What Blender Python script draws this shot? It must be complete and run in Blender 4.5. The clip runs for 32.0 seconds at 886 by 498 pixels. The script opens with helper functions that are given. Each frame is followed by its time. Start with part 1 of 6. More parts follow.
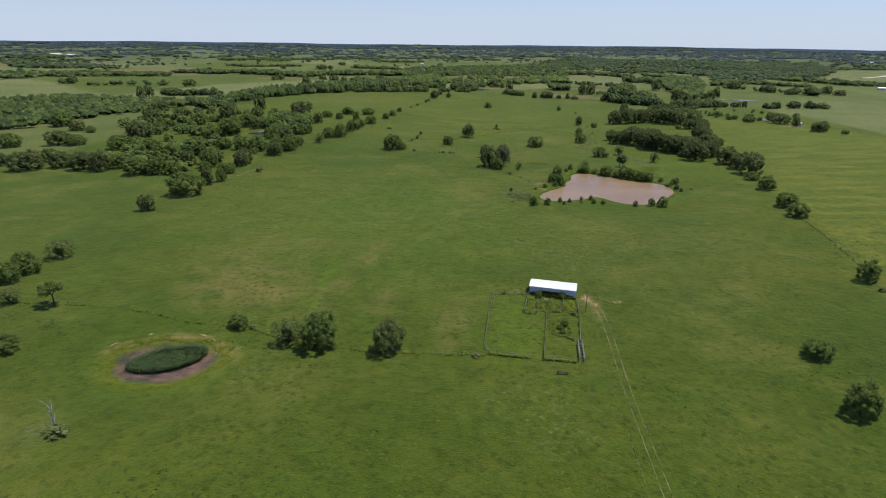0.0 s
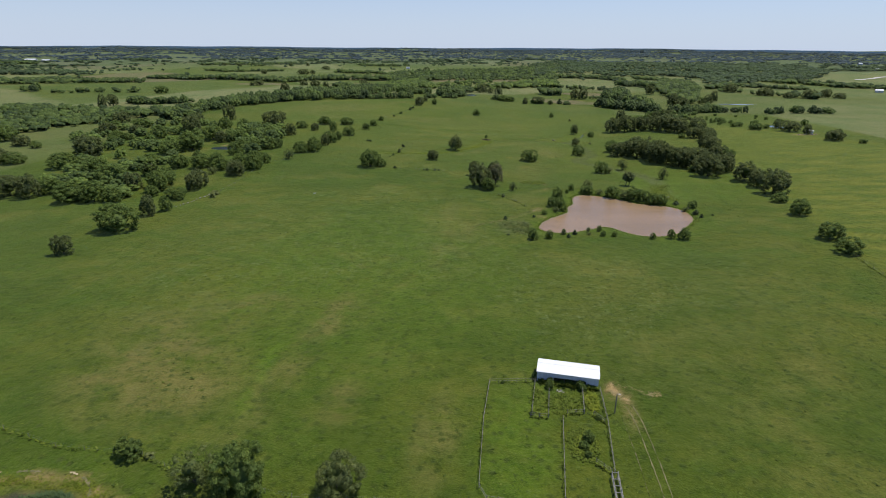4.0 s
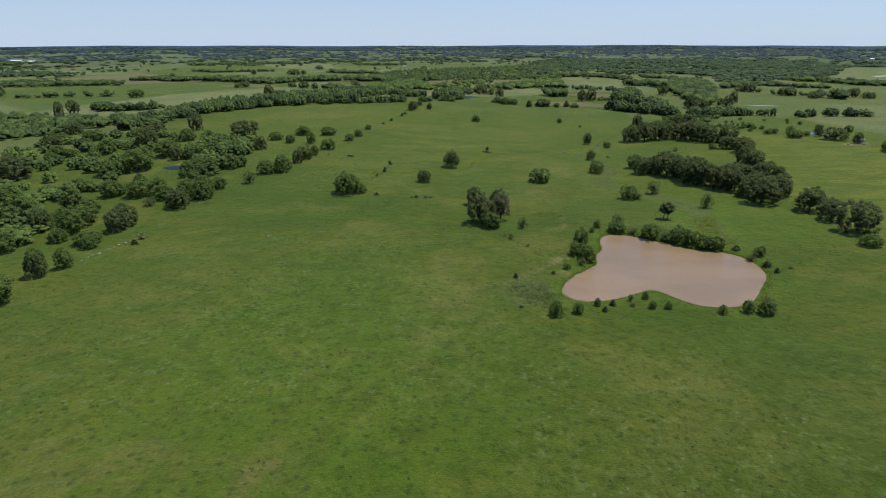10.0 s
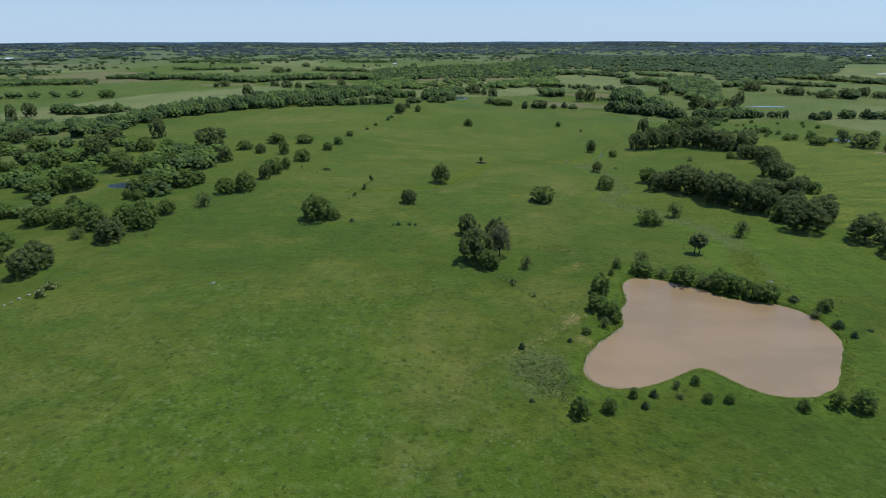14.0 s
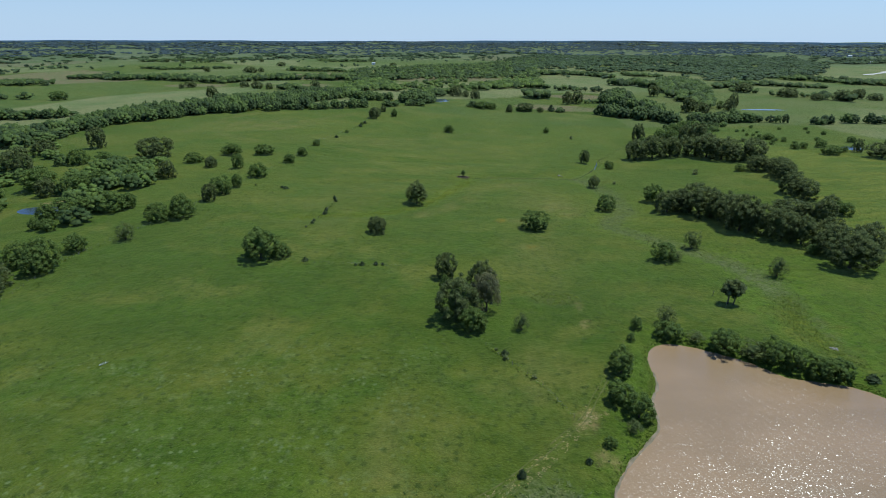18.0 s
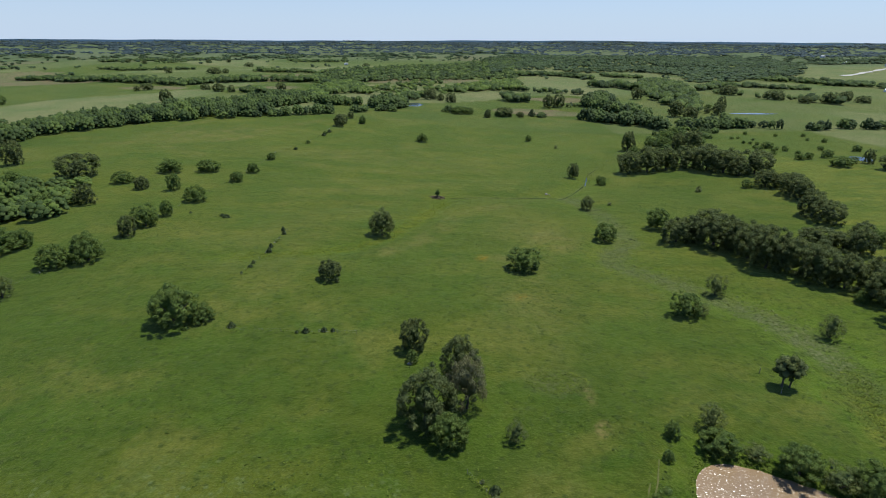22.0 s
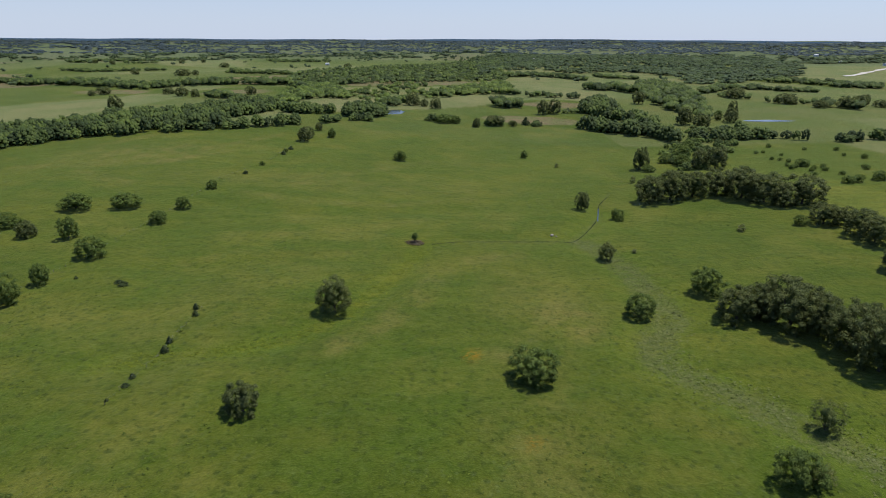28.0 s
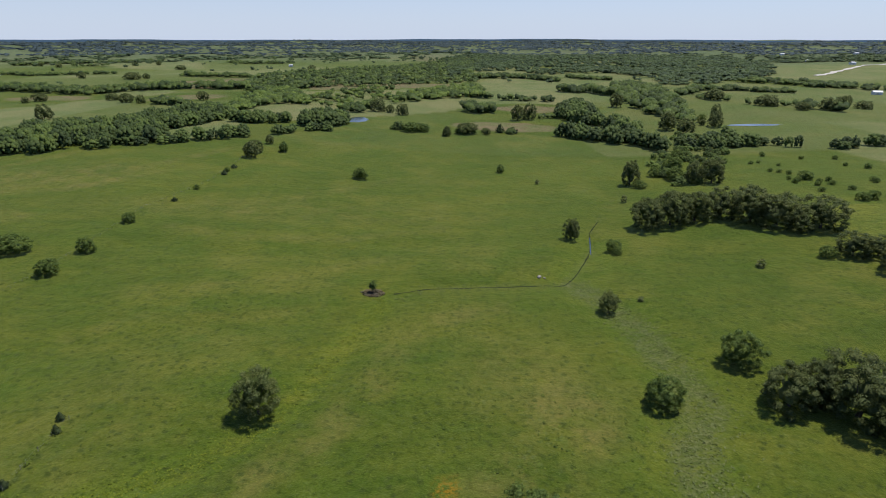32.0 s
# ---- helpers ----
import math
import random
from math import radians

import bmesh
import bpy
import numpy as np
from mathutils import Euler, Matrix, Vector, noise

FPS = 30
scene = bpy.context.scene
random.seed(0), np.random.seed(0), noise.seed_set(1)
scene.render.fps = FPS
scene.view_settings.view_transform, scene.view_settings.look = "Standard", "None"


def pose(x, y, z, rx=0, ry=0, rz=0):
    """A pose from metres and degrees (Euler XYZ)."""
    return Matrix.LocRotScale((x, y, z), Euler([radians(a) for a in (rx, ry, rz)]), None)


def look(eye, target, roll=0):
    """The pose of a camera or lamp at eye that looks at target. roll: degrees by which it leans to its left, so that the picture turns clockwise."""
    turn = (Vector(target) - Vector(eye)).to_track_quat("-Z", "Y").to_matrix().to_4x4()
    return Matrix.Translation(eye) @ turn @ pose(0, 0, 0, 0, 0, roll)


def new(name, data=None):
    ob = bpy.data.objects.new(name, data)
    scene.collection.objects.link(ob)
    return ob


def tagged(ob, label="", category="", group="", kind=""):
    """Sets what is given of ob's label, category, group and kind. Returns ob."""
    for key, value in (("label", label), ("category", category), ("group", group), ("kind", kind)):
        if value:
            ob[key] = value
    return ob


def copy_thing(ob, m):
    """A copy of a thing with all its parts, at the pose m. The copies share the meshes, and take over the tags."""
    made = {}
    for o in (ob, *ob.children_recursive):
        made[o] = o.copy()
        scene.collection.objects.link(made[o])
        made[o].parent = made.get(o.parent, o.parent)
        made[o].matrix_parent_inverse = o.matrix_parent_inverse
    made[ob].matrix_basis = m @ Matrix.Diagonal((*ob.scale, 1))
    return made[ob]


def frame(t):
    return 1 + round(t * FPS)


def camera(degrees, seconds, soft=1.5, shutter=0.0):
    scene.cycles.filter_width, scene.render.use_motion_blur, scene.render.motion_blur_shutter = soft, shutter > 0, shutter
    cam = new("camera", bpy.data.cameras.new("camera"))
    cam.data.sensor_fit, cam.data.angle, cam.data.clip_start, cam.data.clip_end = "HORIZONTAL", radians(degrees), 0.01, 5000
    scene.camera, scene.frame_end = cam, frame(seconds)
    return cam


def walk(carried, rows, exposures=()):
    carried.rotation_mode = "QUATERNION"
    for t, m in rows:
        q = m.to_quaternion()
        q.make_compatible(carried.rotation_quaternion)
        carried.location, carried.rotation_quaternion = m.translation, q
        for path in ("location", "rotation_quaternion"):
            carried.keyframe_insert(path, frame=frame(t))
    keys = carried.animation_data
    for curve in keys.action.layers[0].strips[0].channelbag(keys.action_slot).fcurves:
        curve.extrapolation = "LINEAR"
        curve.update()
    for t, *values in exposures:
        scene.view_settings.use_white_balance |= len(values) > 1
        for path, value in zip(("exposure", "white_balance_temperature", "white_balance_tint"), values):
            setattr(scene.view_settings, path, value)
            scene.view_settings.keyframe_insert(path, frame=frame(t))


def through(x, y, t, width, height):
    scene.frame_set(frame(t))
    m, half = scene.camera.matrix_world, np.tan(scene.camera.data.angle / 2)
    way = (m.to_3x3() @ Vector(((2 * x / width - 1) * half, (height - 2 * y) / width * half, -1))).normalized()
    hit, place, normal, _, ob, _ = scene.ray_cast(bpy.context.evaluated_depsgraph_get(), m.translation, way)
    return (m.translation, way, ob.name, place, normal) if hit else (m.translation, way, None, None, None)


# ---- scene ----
# camera: seconds, place, turn to the right, tilt down, lean (degrees)
PATH = (
    (0, -0.00, 0.00, 78.60, -6.511, 20.085, 0.624),
    (0.5, -0.44, 6.24, 78.75, -6.530, 20.039, 0.630),
    (1, -0.87, 12.48, 78.88, -6.214, 19.997, 0.606),
    (1.5, -1.27, 18.73, 78.99, -5.532, 19.959, 0.572),
    (2, -1.64, 24.99, 79.10, -5.206, 19.920, 0.536),
    (2.5, -1.98, 31.28, 79.20, -5.241, 19.878, 0.464),
    (3, -2.29, 37.59, 79.30, -5.287, 19.858, 0.421),
    (3.5, -2.58, 43.92, 79.39, -5.336, 19.832, 0.382),
    (5.5, -3.76, 69.48, 79.31, -5.485, 19.799, 0.243),
    (6, -4.00, 75.73, 79.35, -5.482, 19.822, 0.227),
    (6.5, -4.23, 81.96, 79.41, -5.402, 19.812, 0.154),
    (7, -4.46, 88.21, 79.49, -5.403, 19.835, 0.081),
    (7.5, -4.69, 94.48, 79.59, -5.420, 19.847, 0.043),
    (8, -4.91, 100.75, 79.70, -5.434, 19.884, 0.000),
    (8.5, -5.14, 107.02, 79.81, -5.414, 19.918, -0.020),
    (9, -5.39, 113.29, 79.91, -5.443, 19.969, -0.043),
    (9.5, -5.65, 119.58, 80.00, -5.424, 19.991, -0.051),
    (10, -5.92, 125.89, 80.08, -5.426, 20.028, -0.067),
    (10.5, -6.22, 132.25, 80.19, -5.399, 20.058, -0.087),
    (11, -6.53, 138.64, 80.31, -5.400, 20.107, -0.100),
    (11.5, -6.87, 145.08, 80.45, -5.382, 20.142, -0.108),
    (12, -7.21, 151.54, 80.60, -5.365, 20.191, -0.107),
    (12.5, -7.54, 158.02, 80.76, -5.348, 20.238, -0.084),
    (13, -7.86, 164.52, 80.92, -5.305, 20.291, -0.077),
    (13.5, -8.13, 171.03, 81.09, -4.987, 20.334, -0.077),
    (14, -8.37, 177.54, 81.24, -4.621, 20.369, -0.064),
    (14.5, -8.57, 184.04, 81.36, -4.322, 20.418, -0.053),
    (16.5, -8.81, 209.98, 80.94, -3.909, 20.467, -0.011),
    (17, -8.83, 216.44, 80.87, -3.624, 20.464, 0.019),
    (17.5, -8.86, 222.88, 80.82, -3.230, 20.472, 0.059),
    (18, -8.87, 229.33, 80.79, -2.799, 20.461, 0.104),
    (18.5, -8.86, 235.76, 80.78, -2.387, 20.468, 0.136),
    (19, -8.83, 242.20, 80.80, -2.051, 20.455, 0.173),
    (19.5, -8.76, 248.61, 80.83, -1.704, 20.462, 0.203),
    (20, -8.68, 255.02, 80.85, -1.407, 20.467, 0.196),
    (20.5, -8.56, 261.42, 80.88, -1.134, 20.474, 0.208),
    (21, -8.40, 267.83, 80.91, -0.878, 20.480, 0.223),
    (21.5, -8.20, 274.25, 80.96, -0.657, 20.484, 0.227),
    (22, -7.95, 280.70, 81.00, -0.441, 20.487, 0.218),
    (22.5, -7.64, 287.18, 81.04, -0.203, 20.483, 0.207),
    (23, -7.29, 293.69, 81.08, 0.028, 20.506, 0.178),
    (23.5, -6.88, 300.25, 81.10, 0.319, 20.495, 0.168),
    (24, -6.43, 306.84, 81.13, 0.545, 20.527, 0.163),
    (24.5, -5.96, 313.45, 81.15, 0.618, 20.532, 0.171),
    (25, -5.50, 320.02, 81.17, 0.611, 20.555, 0.176),
    (25.5, -5.09, 326.51, 81.20, 0.601, 20.559, 0.155),
    (27.5, -4.42, 349.87, 81.91, 0.763, 20.594, 0.169),
    (28, -4.12, 356.10, 82.15, 0.766, 20.623, 0.173),
    (28.5, -3.79, 362.40, 82.40, 0.871, 20.643, 0.178),
    (29, -3.43, 368.75, 82.62, 0.880, 20.686, 0.162),
    (29.5, -3.00, 375.15, 82.81, 0.866, 20.702, 0.131),
    (30, -2.50, 381.58, 82.93, 0.938, 20.706, 0.086),
    (30.5, -1.93, 388.01, 82.97, 1.027, 20.696, 0.076),
    (31, -1.29, 394.42, 82.94, 1.157, 20.688, 0.056),
    (31.5, -0.65, 400.80, 82.86, 1.851, 20.662, 0.021),
    (32, -0.00, 407.20, 82.76, 3.645, 20.625, 0.007),
)
cam = camera(76.15, 32.0, soft=1.0)
walk(cam, [(t, pose(x, y, z, 90 - tilt, 0, -turn) @ pose(0, 0, 0, 0, 0, lean)) for t, x, y, z, turn, tilt, lean in PATH],
     exposures=((0.0, 0.0, 6500, 10), (6.0, -0.04, 6450, 9), (9.0, -0.05, 6300, 7), (13.0, -0.06, 5950, 2), (17.0, -0.06, 5700, -1), (19.0, -0.03, 5680, -1),
                (21.0, 0.01, 5900, 1), (23.0, 0.05, 6400, 9), (25.0, 0.04, 6500, 11), (28.0, 0.0, 6550, 11), (32.0, 0.02, 6550, 11)))

# ---- daylight ----
SUN_AZ, SUN_EL = 56.0, 67.0      # degrees right of the flight, degrees up
world = bpy.data.worlds.new("sky")
scene.world = world
world.use_nodes = True
wn, wl = world.node_tree.nodes, world.node_tree.links
wn.clear()
sky = wn.new("ShaderNodeTexSky")
sky.sky_type, sky.sun_disc = "NISHITA", False
sky.sun_elevation, sky.sun_rotation = radians(SUN_EL), radians(SUN_AZ)
sky.altitude, sky.air_density, sky.dust_density, sky.ozone_density = 250, 1.0, 0.0, 1.0
back, wout = wn.new("ShaderNodeBackground"), wn.new("ShaderNodeOutputWorld")
back.inputs["Strength"].default_value = 0.098
tone = wn.new("ShaderNodeMix")
tone.data_type, tone.blend_type = "RGBA", "MULTIPLY"
tone.inputs[0].default_value, tone.inputs[7].default_value = 1.0, (0.80, 0.90, 1.22, 1)
wl.new(sky.outputs[0], tone.inputs[6])
height = wn.new("ShaderNodeSeparateXYZ")
wl.new(wn.new("ShaderNodeTexCoord").outputs["Generated"], height.inputs[0])
thin = wn.new("ShaderNodeMapRange")
thin.inputs["From Min"].default_value, thin.inputs["From Max"].default_value = 0.0, 0.22
thin.inputs["To Min"].default_value, thin.inputs["To Max"].default_value = 0.9, 0.0
wl.new(height.outputs[2], thin.inputs["Value"])
haze_mix = wn.new("ShaderNodeMix")
haze_mix.data_type = "RGBA"
haze_mix.inputs[7].default_value = (5.5, 6.5, 8.2, 1)     # summer haze low over the land
wl.new(thin.outputs[0], haze_mix.inputs[0])
wl.new(tone.outputs[2], haze_mix.inputs[6])
wl.new(haze_mix.outputs[2], back.inputs["Color"])
wl.new(back.outputs[0], wout.inputs["Surface"])
lamp = bpy.data.lights.new("sun", "SUN")
lamp.energy, lamp.angle, lamp.color = 4.5, radians(0.53), (1.0, 0.96, 0.9)
sun = new("sun", lamp)
toward = Vector((math.sin(radians(SUN_AZ)) * math.cos(radians(SUN_EL)), math.cos(radians(SUN_AZ)) * math.cos(radians(SUN_EL)),
                 math.sin(radians(SUN_EL))))
sun.matrix_world = look(toward * 400, (0, 0, 0))


# ---- materials ----
class Nodes:
    """Short hand for a node material."""

    def __init__(self, name, rough=0.7, metal=0.0, spec=0.3):
        self.mat = bpy.data.materials.new(name)
        self.mat.use_nodes = True
        self.n, self.l = self.mat.node_tree.nodes, self.mat.node_tree.links
        self.bsdf = self.n["Principled BSDF"]
        self.out = self.n["Material Output"]
        self.bsdf.inputs["Roughness"].default_value = rough
        self.bsdf.inputs["Metallic"].default_value = metal
        self.bsdf.inputs["Specular IOR Level"].default_value = spec
        self.pos = self.n.new("ShaderNodeNewGeometry").outputs["Position"]

    def put(self, socket, value):
        if hasattr(value, "links"):
            self.l.new(value, socket)
        else:
            socket.default_value = value

    def noise(self, scale, detail=3.0, rough=0.55, stretch=None, local=False):
        t = self.n.new("ShaderNodeTexNoise")
        t.inputs["Scale"].default_value, t.inputs["Detail"].default_value, t.inputs["Roughness"].default_value = scale, detail, rough
        src = self.n.new("ShaderNodeTexCoord").outputs["Object"] if local else self.pos
        if stretch:
            m = self.n.new("ShaderNodeMapping")
            m.inputs["Scale"].default_value = stretch[:3]
            m.inputs["Rotation"].default_value = (0, 0, radians(stretch[3]) if len(stretch) > 3 else 0)
            self.l.new(src, m.inputs["Vector"])
            src = m.outputs[0]
        self.l.new(src, t.inputs["Vector"])
        return t.outputs["Fac"]

    def cells(self, scale, ragged):
        """Distance from scattered points, made ragged, and a random value for each."""
        v = self.n.new("ShaderNodeTexVoronoi")
        v.inputs["Scale"].default_value = scale
        self.l.new(self.pos, v.inputs["Vector"])
        split = self.n.new("ShaderNodeSeparateColor")
        self.l.new(v.outputs["Color"], split.inputs[0])
        wob = self.math("MULTIPLY", self.math("SUBTRACT", self.noise(scale * 5, 3, 0.7), 0.5), ragged)
        return self.math("ADD", v.outputs["Distance"], wob), split.outputs[0]

    def ramp(self, fac, a, b):
        """0 below a, 1 above b."""
        m = self.n.new("ShaderNodeMapRange")
        m.interpolation_type = "SMOOTHSTEP"
        self.l.new(fac, m.inputs["Value"])
        m.inputs["From Min"].default_value, m.inputs["From Max"].default_value = a, b
        return m.outputs[0]

    def math(self, op, a, b=0.0):
        m = self.n.new("ShaderNodeMath")
        m.operation = op
        self.put(m.inputs[0], a)
        self.put(m.inputs[1], b)
        return m.outputs[0]

    def mix(self, fac, a, b, kind="MIX"):
        m = self.n.new("ShaderNodeMix")
        m.data_type, m.blend_type = "RGBA", kind
        self.put(m.inputs[0], fac)
        self.put(m.inputs[6], a if hasattr(a, "links") else (*a, 1))
        self.put(m.inputs[7], b if hasattr(b, "links") else (*b, 1))
        return m.outputs[2]

    def attr(self, name):
        a = self.n.new("ShaderNodeAttribute")
        a.attribute_name = name
        return a.outputs["Fac"]

    def rand(self, island=False):
        return self.n.new("ShaderNodeNewGeometry").outputs["Random Per Island"] if island else self.n.new("ShaderNodeObjectInfo").outputs["Random"]

    def bump(self, height, strength, distance):
        b = self.n.new("ShaderNodeBump")
        b.inputs["Strength"].default_value, b.inputs["Distance"].default_value = strength, distance
        self.l.new(height, b.inputs["Height"])
        self.l.new(b.outputs[0], self.bsdf.inputs["Normal"])

    def color(self, c):
        self.put(self.bsdf.inputs["Base Color"], c if hasattr(c, "links") else (*c, 1))
        return self.mat


def ground_material():
    m = Nodes("pasture", rough=0.95, spec=0.03)
    m.bsdf.inputs["Sheen Weight"].default_value, m.bsdf.inputs["Sheen Roughness"].default_value = 0.29, 0.42
    m.bsdf.inputs["Sheen Tint"].default_value = (1.0, 0.99, 0.34, 1)
    big, mid, small = m.noise(0.011, 6, 0.62), m.noise(0.045, 6, 0.62), m.noise(0.5, 6, 0.72)
    swell, fine = m.noise(0.15, 5, 0.68), m.noise(2.2, 4, 0.75)
    c = m.mix(m.ramp(big, 0.38, 0.62), (0.043, 0.072, 0.0075), (0.074, 0.093, 0.011))
    c = m.mix(m.math("MULTIPLY", m.ramp(mid, 0.44, 0.62), 0.85), c, (0.048, 0.083, 0.0085))
    c = m.mix(m.math("MULTIPLY", m.ramp(m.noise(0.022, 7, 0.68), 0.50, 0.66), 0.65), c, (0.104, 0.112, 0.022))
    c = m.mix(m.math("MULTIPLY", m.attr("lush"), m.ramp(m.noise(0.16, 5), 0.3, 0.55)), c, (0.068, 0.114, 0.010))
    dry = m.math("MULTIPLY", m.attr("dry"), m.ramp(m.noise(0.09, 6, 0.7), 0.34, 0.66))
    c = m.mix(dry, c, (0.128, 0.116, 0.034))
    # swells of ranker and shorter grass, a few metres across
    c = m.mix(m.math("MULTIPLY", m.ramp(swell, 0.50, 0.64), 0.55), c, m.mix(1.0, c, (0.62, 0.72, 0.62), "MULTIPLY"))
    c = m.mix(m.math("MULTIPLY", m.ramp(swell, 0.47, 0.33), 0.40), c, m.mix(1.0, c, (1.34, 1.24, 1.30), "MULTIPLY"))
    hay = m.mix(m.ramp(m.noise(0.03, 6, 0.65, (1, 3.0, 1, -28)), 0.38, 0.64), (0.070, 0.102, 0.012), (0.132, 0.142, 0.020))
    c = m.mix(m.attr("hay"), c, m.mix(m.ramp(small, 0.4, 0.65), hay, m.mix(1.0, hay, (0.78, 0.82, 0.80), "MULTIPLY")))
    field = m.attr("field")
    c = m.mix(m.ramp(field, 0.25, 1.0), c, m.mix(m.ramp(m.noise(0.012, 5, 0.65), 0.36, 0.62), (0.098, 0.128, 0.044), (0.160, 0.160, 0.070)))
    c = m.mix(m.ramp(field, -0.45, -1.0), c, m.mix(m.ramp(mid, 0.40, 0.62), (0.150, 0.112, 0.066), (0.105, 0.112, 0.045)))
    # brush mask: distance haze painted into the ground as a dull grey-green
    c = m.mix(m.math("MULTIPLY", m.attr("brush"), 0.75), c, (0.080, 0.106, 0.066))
    # clumps, single plants and flower heads
    c = m.mix(m.math("MULTIPLY", m.ramp(small, 0.49, 0.66), 0.75), c, m.mix(1.0, c, (0.54, 0.62, 0.60), "MULTIPLY"))
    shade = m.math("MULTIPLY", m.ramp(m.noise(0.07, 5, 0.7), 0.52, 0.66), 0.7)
    c = m.mix(shade, c, m.mix(1.0, c, (0.74, 0.88, 0.80), "MULTIPLY"))
    far_d, far_r = m.cells(0.36, 0.5)
    tuft = m.math("MULTIPLY", m.math("LESS_THAN", far_r, 0.62), m.math("SUBTRACT", 1.0, m.ramp(far_d, 0.14, 0.36)))
    c = m.mix(m.math("MULTIPLY", tuft, 0.74), c, (0.028, 0.046, 0.008))
    clump_d, clump_r = m.cells(0.62, 0.6)
    clump = m.math("MULTIPLY", m.math("LESS_THAN", clump_r, 0.5), m.math("SUBTRACT", 1.0, m.ramp(clump_d, 0.16, 0.42)))
    where = m.math("MULTIPLY", m.attr("weeds"), m.ramp(m.noise(0.055, 5, 0.65), 0.46, 0.60))
    c = m.mix(m.math("MULTIPLY", m.math("MULTIPLY", clump, where), 0.6), c, (0.125, 0.165, 0.066))
    weeds = m.math("MULTIPLY", m.attr("weeds"), m.math("MULTIPLY", m.ramp(m.noise(0.28, 7, 0.8), 0.50, 0.68), 0.6))
    c = m.mix(weeds, c, (0.120, 0.152, 0.044))
    streak = m.math("MULTIPLY", m.ramp(m.noise(0.6, 6, 0.78, (1, 2.4, 1, 15)), 0.55, 0.72), 0.28)
    c = m.mix(streak, c, (0.125, 0.144, 0.028))
    c = m.mix(m.ramp(fine, 0.36, 0.70), m.mix(1.0, c, (0.80, 0.81, 0.80), "MULTIPLY"), m.mix(1.0, c, (1.26, 1.24, 1.22), "MULTIPLY"))
    rough_land = m.math("MULTIPLY", m.attr("scrub"), m.ramp(m.noise(0.25, 5, 0.7), 0.3, 0.6))
    c = m.mix(rough_land, c, m.mix(m.ramp(m.noise(0.9, 5, 0.7), 0.42, 0.6), (0.054, 0.076, 0.019), (0.112, 0.128, 0.052)))
    bare = m.math("MULTIPLY", m.attr("bare"), m.ramp(m.noise(0.35, 5, 0.7), 0.36, 0.58))
    c = m.mix(bare, c, (0.34, 0.225, 0.115))
    mud = m.attr("mud")
    c = m.mix(mud, c, m.mix(m.ramp(m.noise(0.16, 4), 0.40, 0.62), (0.046, 0.036, 0.040), (0.150, 0.085, 0.070)))
    gold = m.math("MULTIPLY", m.attr("flowers"), m.ramp(m.noise(0.9, 5, 0.75), 0.42, 0.60))
    c = m.mix(gold, c, (0.26, 0.145, 0.012))
    c = m.mix(1.0, c, (1.13, 1.085, 1.05), "MULTIPLY")
    relief = m.math("ADD", m.math("MULTIPLY", small, 0.7), m.math("MULTIPLY", fine, 0.3))
    m.bump(m.math("ADD", relief, m.math("MULTIPLY", swell, 1.6)), 1.0, 0.6)
    return m.color(c)


def leaf_material(name, dark, light, through=0.38, island=True, tone=0.0):
    m = Nodes(name, rough=0.6, spec=0.08)
    c = m.mix(m.rand(island), dark, light)
    c = m.mix(m.math("MULTIPLY", m.rand(), 0.5), c, tuple(0.55 * a + 0.45 * b for a, b in zip(dark, light)))
    c = m.mix(m.ramp(m.noise(0.35, 3), 0.4, 0.7), c, m.mix(1.0, c, (1.3, 1.2, 1.0), "MULTIPLY"))
    if tone:
        c = m.mix(m.attr("tone"), m.mix(1.0, c, (1 - 0.45 * tone, 1 - 0.40 * tone, 1 - 0.35 * tone), "MULTIPLY"), m.mix(1.0, c, (1 + 0.4 * tone, 1 + 0.42 * tone, 1.0), "MULTIPLY"))
    m.color(c)
    tr, mx = m.n.new("ShaderNodeBsdfTranslucent"), m.n.new("ShaderNodeMixShader")
    m.l.new(c, tr.inputs["Color"])
    mx.inputs[0].default_value = through
    m.l.new(m.bsdf.outputs[0], mx.inputs[1])
    m.l.new(tr.outputs[0], mx.inputs[2])
    m.l.new(mx.outputs[0], m.out.inputs["Surface"])
    return m.mat


def plain_material(name, a, b, scale, rough=0.7, metal=0.0, spec=0.3, bump=0.0, stretch=None):
    m = Nodes(name, rough, metal, spec)
    n = m.noise(scale, 5, 0.6, stretch)
    c = m.mix(m.ramp(n, 0.3, 0.7), a, b)
    c = m.mix(m.math("MULTIPLY", m.rand(), 0.3), c, m.mix(1.0, c, (0.6, 0.6, 0.6), "MULTIPLY"))
    if bump:
        m.bump(m.noise(scale * 4, 4), bump, 0.03)
    return m.color(c)


def water_material(name, shallow, deep, rough, ripple):
    m = Nodes(name, rough, 0.0, 0.5)
    c = m.mix(m.ramp(m.noise(0.03, 3, 0.5, (1, 2, 1, 30)), 0.35, 0.65), deep, shallow)
    w = m.math("ADD", m.noise(1.1, 3, 0.6, (1, 1.9, 1, 20)), m.math("MULTIPLY", m.noise(3.6, 2, 0.6, (1, 2.2, 1, 12)), 0.5))
    m.bump(w, ripple, 0.2)
    return m.color(c)


